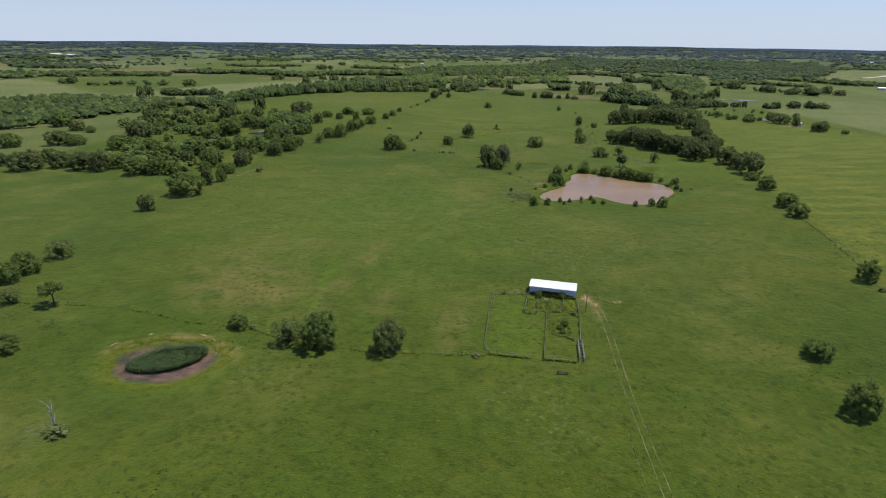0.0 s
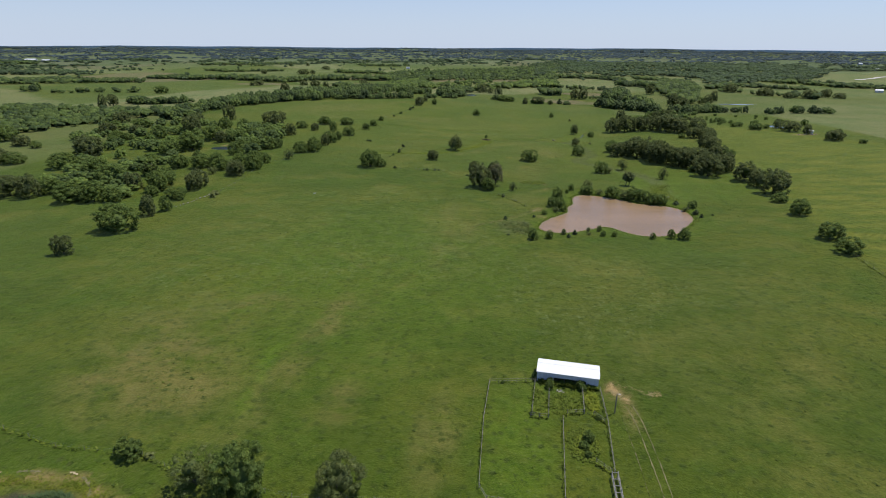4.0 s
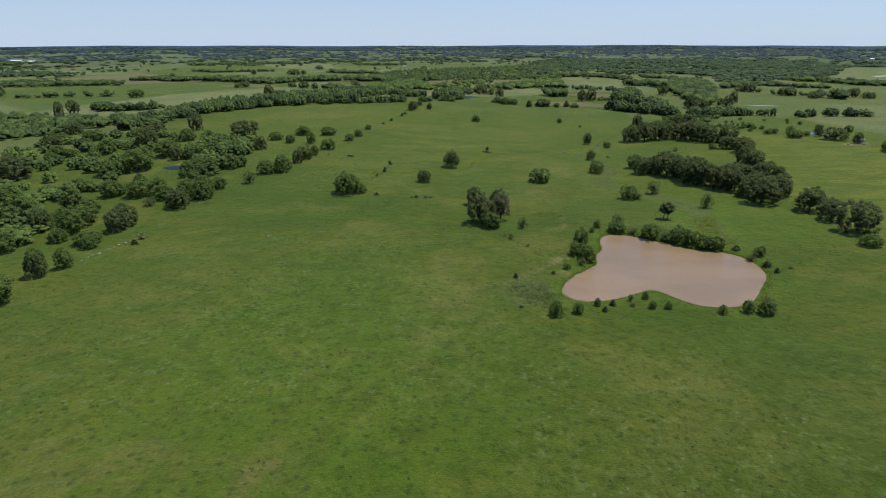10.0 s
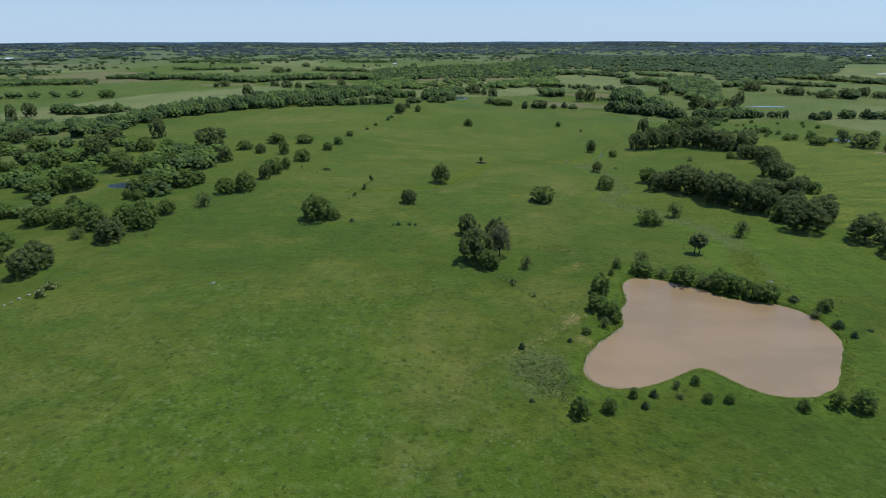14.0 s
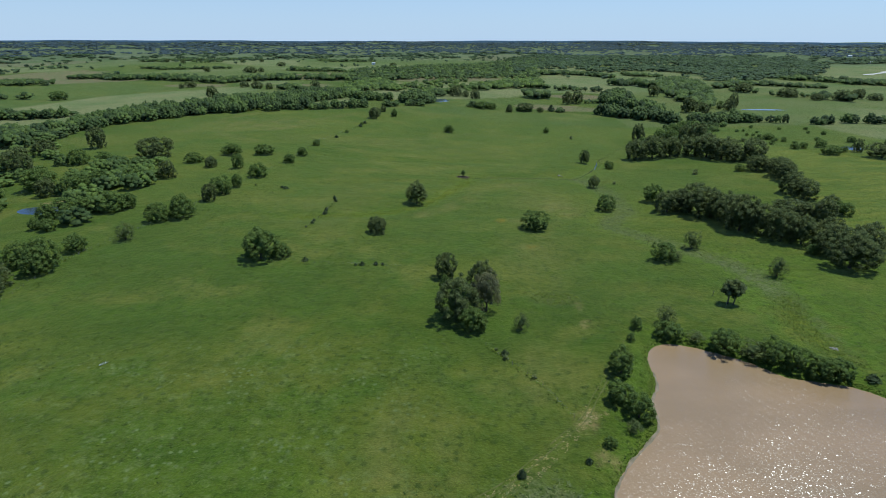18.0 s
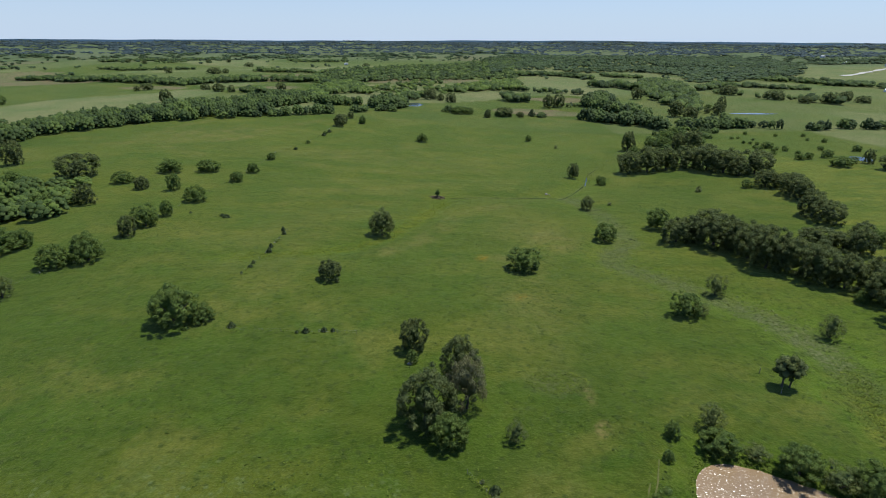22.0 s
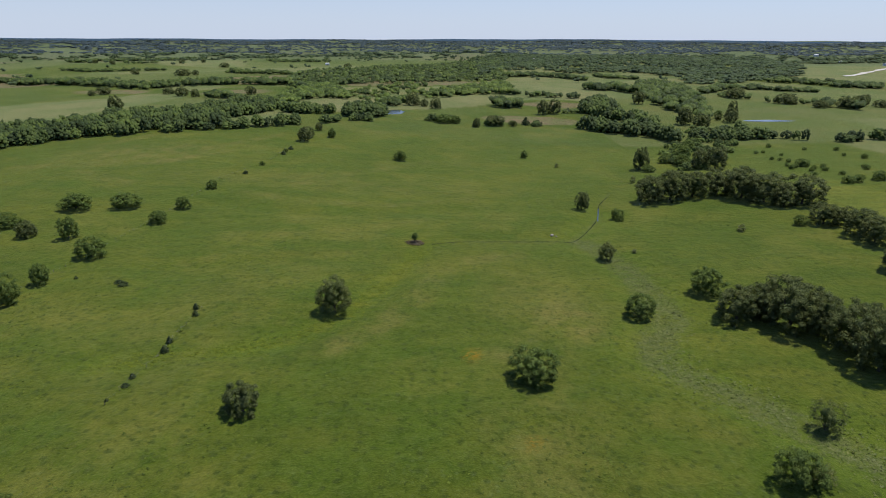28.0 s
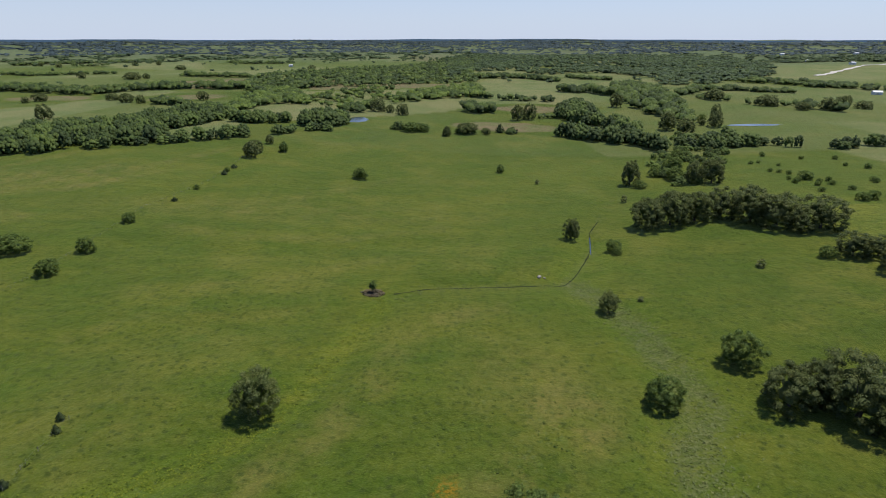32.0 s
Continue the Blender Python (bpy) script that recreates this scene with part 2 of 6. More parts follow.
M_GROUND = ground_material()
M_WATER = water_material("muddy_water", (0.290, 0.190, 0.098), (0.250, 0.166, 0.084), 0.19, 0.05)
M_BLUEWATER = water_material("clear_water", (0.05, 0.07, 0.09), (0.03, 0.045, 0.06), 0.06, 0.1)
M_OAK = leaf_material("oak_leaves", (0.056, 0.086, 0.025), (0.178, 0.210, 0.088), 0.45)
M_BUSH = leaf_material("bush_leaves", (0.068, 0.116, 0.026), (0.180, 0.244, 0.072), 0.45)
M_GREY = leaf_material("grey_green_leaves", (0.080, 0.115, 0.032), (0.170, 0.200, 0.075))
M_ASH = leaf_material("ash_leaves", (0.075, 0.108, 0.030), (0.200, 0.235, 0.090), 0.45)
M_RUST = leaf_material("rusty_leaves", (0.092, 0.106, 0.046), (0.225, 0.225, 0.125), 0.45)
M_CEDAR = leaf_material("cedar_needles", (0.028, 0.046, 0.018), (0.058, 0.080, 0.030), 0.15)
M_WOODS = leaf_material("woodland_leaves", (0.064, 0.100, 0.036), (0.120, 0.162, 0.066), 0.38, tone=0.95)
M_SCRUBWOODS = leaf_material("scrub_wood_leaves", (0.084, 0.130, 0.038), (0.158, 0.212, 0.076), 0.42, tone=0.9)
# far leaves are bluer: aerial haze painted into the leaf colour
M_FARWOODS = leaf_material("hazed_distant_leaves", (0.060, 0.094, 0.046), (0.090, 0.126, 0.064), 0.3, tone=0.6)
# strongest painted haze, for the woods nearest the horizon
M_HAZEWOODS = leaf_material("hazed_horizon_leaves", (0.068, 0.100, 0.112), (0.084, 0.116, 0.126), 0.3, tone=0.25)
M_GRASS = leaf_material("grass_blades", (0.090, 0.135, 0.016), (0.150, 0.190, 0.034), 0.3)
M_TUSSOCK = leaf_material("tussock_blades", (0.040, 0.070, 0.012), (0.085, 0.118, 0.024), 0.25)
M_WEED = leaf_material("tall_weeds", (0.105, 0.140, 0.040), (0.180, 0.205, 0.085), 0.3)
M_YELLOW = leaf_material("yellow_weeds", (0.115, 0.160, 0.014), (0.190, 0.225, 0.030), 0.3)
M_STRAWBLADES = leaf_material("straw_blades", (0.26, 0.20, 0.095), (0.42, 0.33, 0.17), 0.2)
M_BRUSHWOOD = leaf_material("dead_brush", (0.085, 0.070, 0.045), (0.16, 0.14, 0.10), 0.1)
M_REED = leaf_material("reed_blades", (0.050, 0.088, 0.034), (0.095, 0.140, 0.060), 0.3)
M_BARK = plain_material("bark", (0.055, 0.045, 0.035), (0.11, 0.095, 0.078), 3.0, 0.9, bump=0.6)
M_DEAD = plain_material("bleached_wood", (0.20, 0.185, 0.165), (0.36, 0.34, 0.31), 3.0, 0.85, bump=0.4)
M_POST = plain_material("weathered_post", (0.16, 0.145, 0.120), (0.29, 0.265, 0.225), 2.0, 0.9, bump=0.4)
M_ROOF = plain_material("white_roof_sheet", (0.85, 0.85, 0.84), (0.80, 0.80, 0.79), 0.4, 0.4, spec=0.4)
M_SIDING = plain_material("white_siding", (0.66, 0.68, 0.72), (0.56, 0.58, 0.61), 0.6, 0.5, stretch=(3, 3, 0.4))
M_STEEL = plain_material("galvanized_steel", (0.42, 0.43, 0.44), (0.55, 0.56, 0.57), 1.5, 0.45, 0.8)
M_GATE = plain_material("pale_gate_paint", (0.52, 0.55, 0.58), (0.40, 0.43, 0.46), 1.0, 0.45, 0.3)
M_DIRT = plain_material("bare_dirt", (0.20, 0.172, 0.080), (0.115, 0.120, 0.045), 0.8, 0.95, bump=0.4)
M_WORN = plain_material("worn_grass", (0.125, 0.122, 0.042), (0.085, 0.102, 0.026), 0.9, 0.95, spec=0.05, bump=0.3)
M_STRAW = plain_material("dry_straw", (0.46, 0.37, 0.22), (0.36, 0.28, 0.15), 1.0, 0.95, bump=0.5)
M_STONE = plain_material("pale_stone", (0.34, 0.31, 0.25), (0.22, 0.20, 0.16), 1.5, 0.85, bump=0.5)


# ---- the lie of the land ----
HILLS = (0.9, 1.6, 0.3, 0.2, 0.3,
         1.7, 3.2, -2.4, 2.1, 3.0,
         -4.3, -0.1, -2.5, 1.7, 4.9,
         -3.4, 4.7, 0.7, -4.9, 1.2,
         1.0, 0.5, -7.6, 2.0, 3.7,
         3.1, 7.4, -1.2, -4.1, -1.3,
         1.6, 4.9, 0.8, -3.8, -1.6)
WATER = -2.0          # level of the large pond
POND_MID = (57.4, 339.0)
SHORE = ((3.8, -3.5), (-0.5, 1.3), (3.4, -4.7), (-1.7, 3.7), (2.4, 2.3), (-0.4, -2.4), (-0.6, 1.4), (0.1, 0.0), (-0.2, -0.6))
SMALL_PONDS = ((-50.0, 992.0, 12.0, 20.0), (362.0, 984.0, 32.0, 8.0), (-222.0, 489.0, 11.0, 7.0), (290.0, 688.0, 7.0, 10.0))
REED_MID, REED_Z = (-85.4, 117.8), 0.2
DRAW_WEST = ((-95, 488), (-60, 499), (-48, 505), (-34, 523), (-26, 543), (-16, 569), (-9, 591), (10, 602), (60, 604), (82, 640), (98, 681), (144, 764))
DRAW_EAST = ((85, 648), (64, 604), (68, 588), (74, 567), (74, 545), (75, 523), (64, 509), (60, 495), (82, 467), (98, 442), (102, 425), (98, 400), (94, 372))
SWALES = ((DRAW_WEST, 1.0), (DRAW_EAST, 1.0), (((-101, 556), (-57, 571), (-26, 578)), 0.7), (((-120, 640), (-70, 632), (10, 650)), 0.7))


def pond_radius(a):
    """Shoreline of the large pond, as a radius over the angle."""
    r = 33.3
    for k, (c, s) in enumerate(SHORE):
        r = r + c * np.cos((k + 1) * a) + s * np.sin((k + 1) * a)
    return r


def smooth(a, b, v):
    t = np.clip((v - a) / (b - a), 0.0, 1.0)
    return t * t * (3 - 2 * t)


def line_distance(x, y, pts):
    best = np.full(np.shape(x), 1e9)
    for (ax, ay), (bx, by) in zip(pts, pts[1:]):
        t = np.clip(((x - ax) * (bx - ax) + (y - ay) * (by - ay)) / ((bx - ax) ** 2 + (by - ay) ** 2), 0, 1)
        best = np.minimum(best, np.hypot(x - ax - t * (bx - ax), y - ay - t * (by - ay)))
    return best


def rolling(x, y):
    """The bare lie of the land, raised far out to fit the horizon in view."""
    z = 0.0
    for k, amp in enumerate(HILLS):
        cx, cy = -320 + 160 * (k % 5), 160 * (k // 5)
        z = z + amp * np.exp(-((x - cx) ** 2 + (y - cy) ** 2) / 33800.0)
    far = smooth(150, 600, np.maximum(np.abs(x) - 230, y - 900))
    z = z + far * (5.0 * np.sin(x / 171 + 0.9) * np.sin(y / 143 + 0.4) + 4.0 * np.sin((x + y) / 233 + 2.0)
                   + 2.0 * np.sin((x - 0.6 * y) / 87))
    for line, depth in SWALES:
        z = z - depth * np.exp(-(line_distance(x, y, line) / 9.0) ** 2)
    r = np.hypot(x, y)
    return z + 46.0 * np.clip((r - 1500) / 3400, 0, 1.0) ** 2


def pond_edge(x, y):
    """Metres outside the pond's shore (negative inside), roughly."""
    dx, dy = x - POND_MID[0], y - POND_MID[1]
    return np.hypot(dx, dy) - pond_radius(np.arctan2(dy, dx))


def reed_edge(x, y):
    dx, dy = (x - REED_MID[0]) / 1.24, y - REED_MID[1]
    a = np.arctan2(dy, dx)
    return np.hypot(dx, dy) - (9.5 + 0.6 * np.sin(2 * a + 1) + 0.4 * np.sin(5 * a))


def ground_z(x, y):
    z = rolling(x, y)
    e = pond_edge(x, y)
    bank = WATER + np.where(e < 0, np.maximum(e * 0.25, -1.5), 0.9 * smooth(-1, 7, e) + 0.004 * e)
    z = z + (bank - z) * (1 - smooth(6, 45, e))
    e = reed_edge(x, y)
    bank = REED_Z + np.where(e < 0, np.maximum(e * 0.12, -0.5), 0.8 * smooth(-1, 5, e))
    z = z + (bank - z) * (1 - smooth(3, 22, e))
    for px, py, a, b in SMALL_PONDS:
        e = np.hypot((x - px) / a, (y - py) / b)
        level = rolling(px, py) - 0.3
        bank = level + np.where(e < 1, 0.8 * (e - 1), 0.35 * smooth(1, 1.3, e))
        z = z + (bank - z) * (1 - smooth(1.25, 2.2, e))
    return z


def gz(x, y):
    return float(ground_z(np.float64(x), np.float64(y)))


def steps(lo, a, b, hi, d, grow):
    """Coordinates: d apart from a to b, and ever wider out to lo and hi."""
    out = list(np.arange(a, b + d / 2, d))
    s, v = d, out[-1]
    while v < hi:
        s *= grow
        v += s
        out.append(v)
    s, v = d, out[0]
    while v > lo:
        s *= grow
        v -= s
        out.insert(0, v)
    return np.array(out)


def raw_mesh(name, verts, tris=None, quads=None, normals=None):
    """A mesh from arrays of corners, triangles and quads."""
    me = bpy.data.meshes.new(name)
    loops, starts, n = [], [], 0
    for f in (tris, quads):
        if f is not None and len(f):
            k = f.shape[1]
            loops.append(f.ravel())
            starts.append(n + k * np.arange(len(f)))
            n += f.size
    loops, starts = np.concatenate(loops).astype(np.int32), np.concatenate(starts).astype(np.int32)
    me.vertices.add(len(verts))
    me.vertices.foreach_set("co", np.ascontiguousarray(verts, dtype=np.float32).ravel())
    me.loops.add(len(loops))
    me.loops.foreach_set("vertex_index", loops)
    me.polygons.add(len(starts))
    me.polygons.foreach_set("loop_start", starts)
    me.update(calc_edges=True)
    if normals is not None:
        me.polygons.foreach_set("use_smooth", np.ones(len(starts), dtype=bool))
        me.normals_split_custom_set_from_vertices(np.ascontiguousarray(normals, dtype=np.float32))
    return me


def blob(x, y, cx, cy, rx, ry, turn=0.0):
    """1 in the middle of an oval patch, fading to 0 past its edge."""
    a = radians(turn)
    u, v = (x - cx) * math.cos(a) + (y - cy) * math.sin(a), -(x - cx) * math.sin(a) + (y - cy) * math.cos(a)
    return 1 - smooth(0.5, 1.25, np.hypot(u / rx, v / ry))


def band(x, y, pts, width):
    """1 along a line of points, fading to 0 across its width."""
    best = line_distance(x, y, pts)
    return 1 - smooth(0.4 * width, 1.3 * width, best)


gx = steps(-5200, -230, 230, 5200, 2.5, 1.045)
gy = steps(-500, 20, 620, 5500, 2.5, 1.032)
GX, GY = np.meshgrid(gx, gy)
fx, fy = GX.ravel(), GY.ravel()
idx = np.arange(len(fx)).reshape(GX.shape)
gq = np.stack([idx[:-1, :-1], idx[:-1, 1:], idx[1:, 1:], idx[1:, :-1]], -1).reshape(-1, 4)
ground_mesh = raw_mesh("ground", np.stack([fx, fy, ground_z(fx, fy)], 1), quads=gq)
ground_mesh.polygons.foreach_set("use_smooth", np.ones(len(gq), dtype=bool))
ground = tagged(new("ground", ground_mesh), "rolling green pasture with dry and weedy patches", "ground", kind="structure")
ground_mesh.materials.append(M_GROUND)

land = {}
ring_e = reed_edge(fx, fy)
ring = smooth(-0.2, 1.0, ring_e) * (1 - smooth(2.6, 5.5, ring_e))
land["dry"] = np.clip(0.6 * band(fx, fy, ((-55, 145), (-53.5, 188), (-49.5, 220)), 5.0) + 0.7 * band(fx, fy, ((139, 274), (133, 223), (125, 185), (121, 160)), 1.6) + 0.8 * blob(fx, fy, -37, 161, 6, 10) + 0.8 * blob(fx, fy, -84, 163, 24, 20) + 0.7 * blob(fx, fy, -76, 213, 9, 8) + 0.6 * blob(fx, fy, -95, 190, 22, 30)
                      + 0.6 * blob(fx, fy, -14, 150, 6, 18) + 0.5 * blob(fx, fy, 22, 460, 18, 50) + 0.45 * blob(fx, fy, -20, 300, 14, 60)
                      + 0.9 * blob(fx, fy, -200, 735, 55, 30, 20) + 0.5 * blob(fx, fy, -60, 690, 120, 18) + 0.5 * blob(fx, fy, 30, 540, 22, 40)
                      + 0.8 * blob(fx, fy, 205, 610, 40, 22, 30) + 0.3 * blob(fx, fy, 60, 210, 50, 60) + 0.35 * blob(fx, fy, -80, 510, 20, 50)
                      + 0.8 * band(fx, fy, ((-260, 697), (-179, 714), (-151, 745)), 5) + 0.7 * band(fx, fy, ((-215, 690), (-180, 668)), 7) + 0.5 * blob(fx, fy, -91, 596, 14, 8, 20)
                      + 0.7 * band(fx, fy, ((-35, 500), (-22, 514), (-12, 531), (-5, 552), (6, 573), (30, 584)), 6) + 0.7 * blob(fx, fy, 40, 520, 12, 16) + 0.6 * blob(fx, fy, 22, 500, 14, 8)
                      + 0.55 * band(fx, fy, ((-110, 663), (-77, 652), (-32, 653), (16, 672)), 5) + 0.55 * band(fx, fy, ((-86, 687), (-52, 721), (-8, 759), (39, 758)), 6)
                      + 0.5 * band(fx, fy, ((-80, 598), (-48, 608), (-24, 623), (-6, 633)), 4) + 0.5 * band(fx, fy, ((-101, 561), (-86, 575), (-57, 576), (-32, 584)), 4)
                      + 0.9 * band(fx, fy, ((-211, 706), (-191, 751), (-159, 760), (-127, 811)), 5) + 0.8 * band(fx, fy, ((-240, 752), (-220, 794)), 6)
                      + 0.3 * blob(fx, fy, -55, 206, 20, 14) + 0.35 * blob(fx, fy, 10, 350, 12, 30), 0, 1)
land["lush"] = np.clip(0.8 * blob(fx, fy, 4, 150, 9, 24) + 0.6 * band(fx, fy, DRAW_WEST[:7], 6) + 0.9 * blob(fx, fy, 92, 392, 7, 30, 12) + 1.0 * band(fx, fy, ((-62, 184), (-61, 176), (-59.3, 162), (-57.5, 150)), 2.2)
                       + 0.6 * blob(fx, fy, -83.5, 118, 22, 18) + 0.6 * (1 - smooth(2, 10, np.abs(pond_edge(fx, fy) - 3)))
                       + 0.6 * blob(fx, fy, 120, 420, 45, 60) + 0.5 * band(fx, fy, DRAW_EAST, 14) + 0.5 * blob(fx, fy, -50, 250, 60, 90), 0, 1)
land["weeds"] = np.clip(blob(fx, fy, 25, 230, 30, 42) + 0.9 * blob(fx, fy, 10, 108, 14, 16) + 0.9 * blob(fx, fy, -50, 280, 60, 55)
                        + 0.8 * blob(fx, fy, -110, 260, 45, 70) + 0.6 * blob(fx, fy, 70, 250, 45, 40) + 0.5 * blob(fx, fy, -60, 115, 18, 14)
                        + 0.8 * blob(fx, fy, -70, 345, 70, 30, 10) + 0.6 * blob(fx, fy, 0, 262, 30, 16)
                        + 0.15 * blob(fx, fy, 0, 480, 140, 90) + 0.15, 0, 1)
land["scrub"] = np.clip(0.75 * band(fx, fy, DRAW_EAST[1:], 6) + 0.8 * blob(fx, fy, 97, 432, 4, 24, 8) + 1.0 * blob(fx, fy, 20.7, 406, 8.5, 6.0) + blob(fx, fy, 6, 308, 9, 13)
                        + 0.25 * band(fx, fy, DRAW_WEST[7:10], 2.5) + 0.8 * blob(fx, fy, -92, 86, 6, 4), 0, 1)
land["bare"] = np.clip(0.9 * blob(fx, fy, 27.5, 172.5, 2.0, 3.2, 30) + 0.35 * blob(fx, fy, 30, 165, 2, 8) + 0.45 * blob(fx, fy, 19, 338, 2.6, 3.6)
                       + 0.55 * smooth(2.2, 3.2, ring_e) * (1 - smooth(3.8, 5.0, ring_e)) * smooth(-2, 6, fy - REED_MID[1])
                       + 0.4 * blob(fx, fy, 27, 386, 2, 2.5) + 0.8 * blob(fx, fy, -222, 502, 8, 3.5, 20) + 0.6 * blob(fx, fy, 286, 620, 12, 6) + 0.2 * blob(fx, fy, 28, 400, 1.5, 5) + 0.3 * blob(fx, fy, 21, 326, 2, 5, 35), 0, 1)
# grows with distance alone: brush carries the painted haze, not plants
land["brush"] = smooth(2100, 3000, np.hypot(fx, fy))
land["mud"] = 1 - smooth(-1.0, 1.0, reed_edge(fx, fy))
# fields of the far country, each with its own tint, paled to stand for haze
rng = np.random.default_rng(11)
sx, sy = rng.uniform(-4500, 4500, 420), rng.uniform(300, 5300, 420)
tint = rng.choice([-1.0, 0.4, 0.55, 0.6, 0.7, 0.8, 0.9, 1.0, 1.0], 420)
near_seed = np.zeros(len(fx), dtype=int)
best = np.full(len(fx), 1e18)
for k in range(420):
    dd = np.abs(fx - sx[k]) * 0.8 + np.abs(fy - sy[k])
    m = dd < best
    best[m], near_seed[m] = dd[m], k
outer = smooth(0, 1, np.maximum((fy - 830) / 20, (np.abs(fx) - 330) / 20))
land["field"] = np.clip(tint[near_seed] * outer + 0.8 * blob(fx, fy, 1020, 1800, 190, 380, -38) - 2.4 * np.maximum(blob(fx, fy, 100, 985, 62, 34), blob(fx, fy, 150, 1115, 55, 40)) - 1.7 * blob(fx, fy, -510, 1290, 90, 40) - 1.5 * blob(fx, fy, -320, 1270, 90, 60) - 1.6 * blob(fx, fy, -1740, 2280, 260, 220), -1, 1)
land["flowers"] = 0.75 * np.clip(blob(fx, fy, 6.3, 497.5, 3.2, 3.0) + 0.7 * blob(fx, fy, 18.3, 459, 2.2, 2.0), 0, 1)
hedge_x = np.interp(fy, (150, 185, 223, 272, 380, 460, 520, 600, 660, 720), (118, 125, 133, 139, 152, 155, 168, 185, 200, 240))
hay_end = np.interp(fx, (200, 241, 283, 329, 450), (720, 707, 617, 543, 400))
land["hay"] = smooth(0, 5, fx - hedge_x) * (1 - smooth(0, 10, fy - hay_end)) * smooth(0, 30, fy - 120) + 0.75 * ring + 0.9 * blob(fx, fy, 91, 389, 4, 15, -14) + 0.5 * band(fx, fy, DRAW_WEST[2:6], 4)
# hay colour also mixed in further out, to lighten the middle pasture
land["hay"] = np.clip(land["hay"] + 0.32 * smooth(400, 540, fy + 0.25 * fx) * (1 - smooth(800, 860, fy)) * smooth(-330, -230, fx), 0, 1)
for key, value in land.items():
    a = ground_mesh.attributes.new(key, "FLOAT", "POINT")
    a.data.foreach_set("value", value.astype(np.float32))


# ---- building kit ----
def part(name, me, material, parent, label=""):
    """Links a mesh (or bmesh) as one part under a thing."""
    if isinstance(me, bmesh.types.BMesh):
        bm, me = me, bpy.data.meshes.new(name)
        bm.to_mesh(me)
        bm.free()
    if material and not me.materials:
        me.materials.append(material)
    ob = new(name, me)
    ob.parent = parent
    return tagged(ob, label)


def thing(name, label, category, m=None, group="", kind=""):
    ob = new(name)
    ob.empty_display_size = 0.5
    if m is not None:
        ob.matrix_world = m
    return tagged(ob, label, category, group, kind)


def box(sx, sy, sz, at=(0, 0, 0), bevel=0.0, turn=None):
    """A box, its middle at `at`."""
    bm = bmesh.new()
    bmesh.ops.create_cube(bm, size=1)
    bmesh.ops.scale(bm, vec=(sx, sy, sz), verts=bm.verts)
    if bevel:
        bmesh.ops.bevel(bm, geom=bm.edges, offset=bevel, segments=1, affect="EDGES")
    if turn is not None:
        bmesh.ops.transform(bm, matrix=turn, verts=bm.verts)
    bmesh.ops.translate(bm, vec=at, verts=bm.verts)
    return bm


def tube(points, radii, sides=7):
    """Arrays of a tapered tube along points."""
    pts = [Vector(p) for p in points]
    verts, quads = [], []
    for i, (p, r) in enumerate(zip(pts, radii)):
        d = (pts[min(i + 1, len(pts) - 1)] - pts[max(i - 1, 0)]).normalized()
        u = d.cross(Vector((0.31, 0.95, 0.11))).normalized()
        v = d.cross(u)
        for k in range(sides):
            a = 2 * math.pi * k / sides
            verts.append(p + r * (math.cos(a) * u + math.sin(a) * v))
        if i:
            b = (i - 1) * sides
            quads += [(b + k, b + (k + 1) % sides, b + sides + (k + 1) % sides, b + sides + k) for k in range(sides)]
    return np.array(verts), np.array(quads)


ICO_BM = bmesh.new()
bmesh.ops.create_icosphere(ICO_BM, subdivisions=2, radius=1)
ICO2_V = np.array([v.co[:] for v in ICO_BM.verts])
ICO2_F = np.array([[v.index for v in f.verts] for f in ICO_BM.faces])
ICO_BM.free()
ICO_BM = bmesh.new()
bmesh.ops.create_icosphere(ICO_BM, subdivisions=1, radius=1)
ICO1_V = np.array([v.co[:] for v in ICO_BM.verts])
ICO1_F = np.array([[v.index for v in f.verts] for f in ICO_BM.faces])
ICO_BM.free()


def leaf_quads(rng, at, out, size):
    """Bent leaf sprays at places, facing roughly along out."""
    n = len(at)
    nrm = out + rng.normal(0, 0.55, (n, 3))
    nrm /= np.linalg.norm(nrm, axis=1)[:, None]
    u = np.cross(nrm, rng.normal(0, 1, (n, 3)))
    u /= np.linalg.norm(u, axis=1)[:, None] + 1e-9
    v = np.cross(nrm, u)
    s = (size * rng.uniform(0.6, 1.4, n))[:, None]
    a, b = u * s, v * s * rng.uniform(0.5, 0.9, n)[:, None]
    verts = np.stack([at - a, at - b * 0.8 + nrm * s * 0.15, at + a, at + b], 1).reshape(-1, 3)
    return verts, np.arange(4 * n).reshape(n, 4)


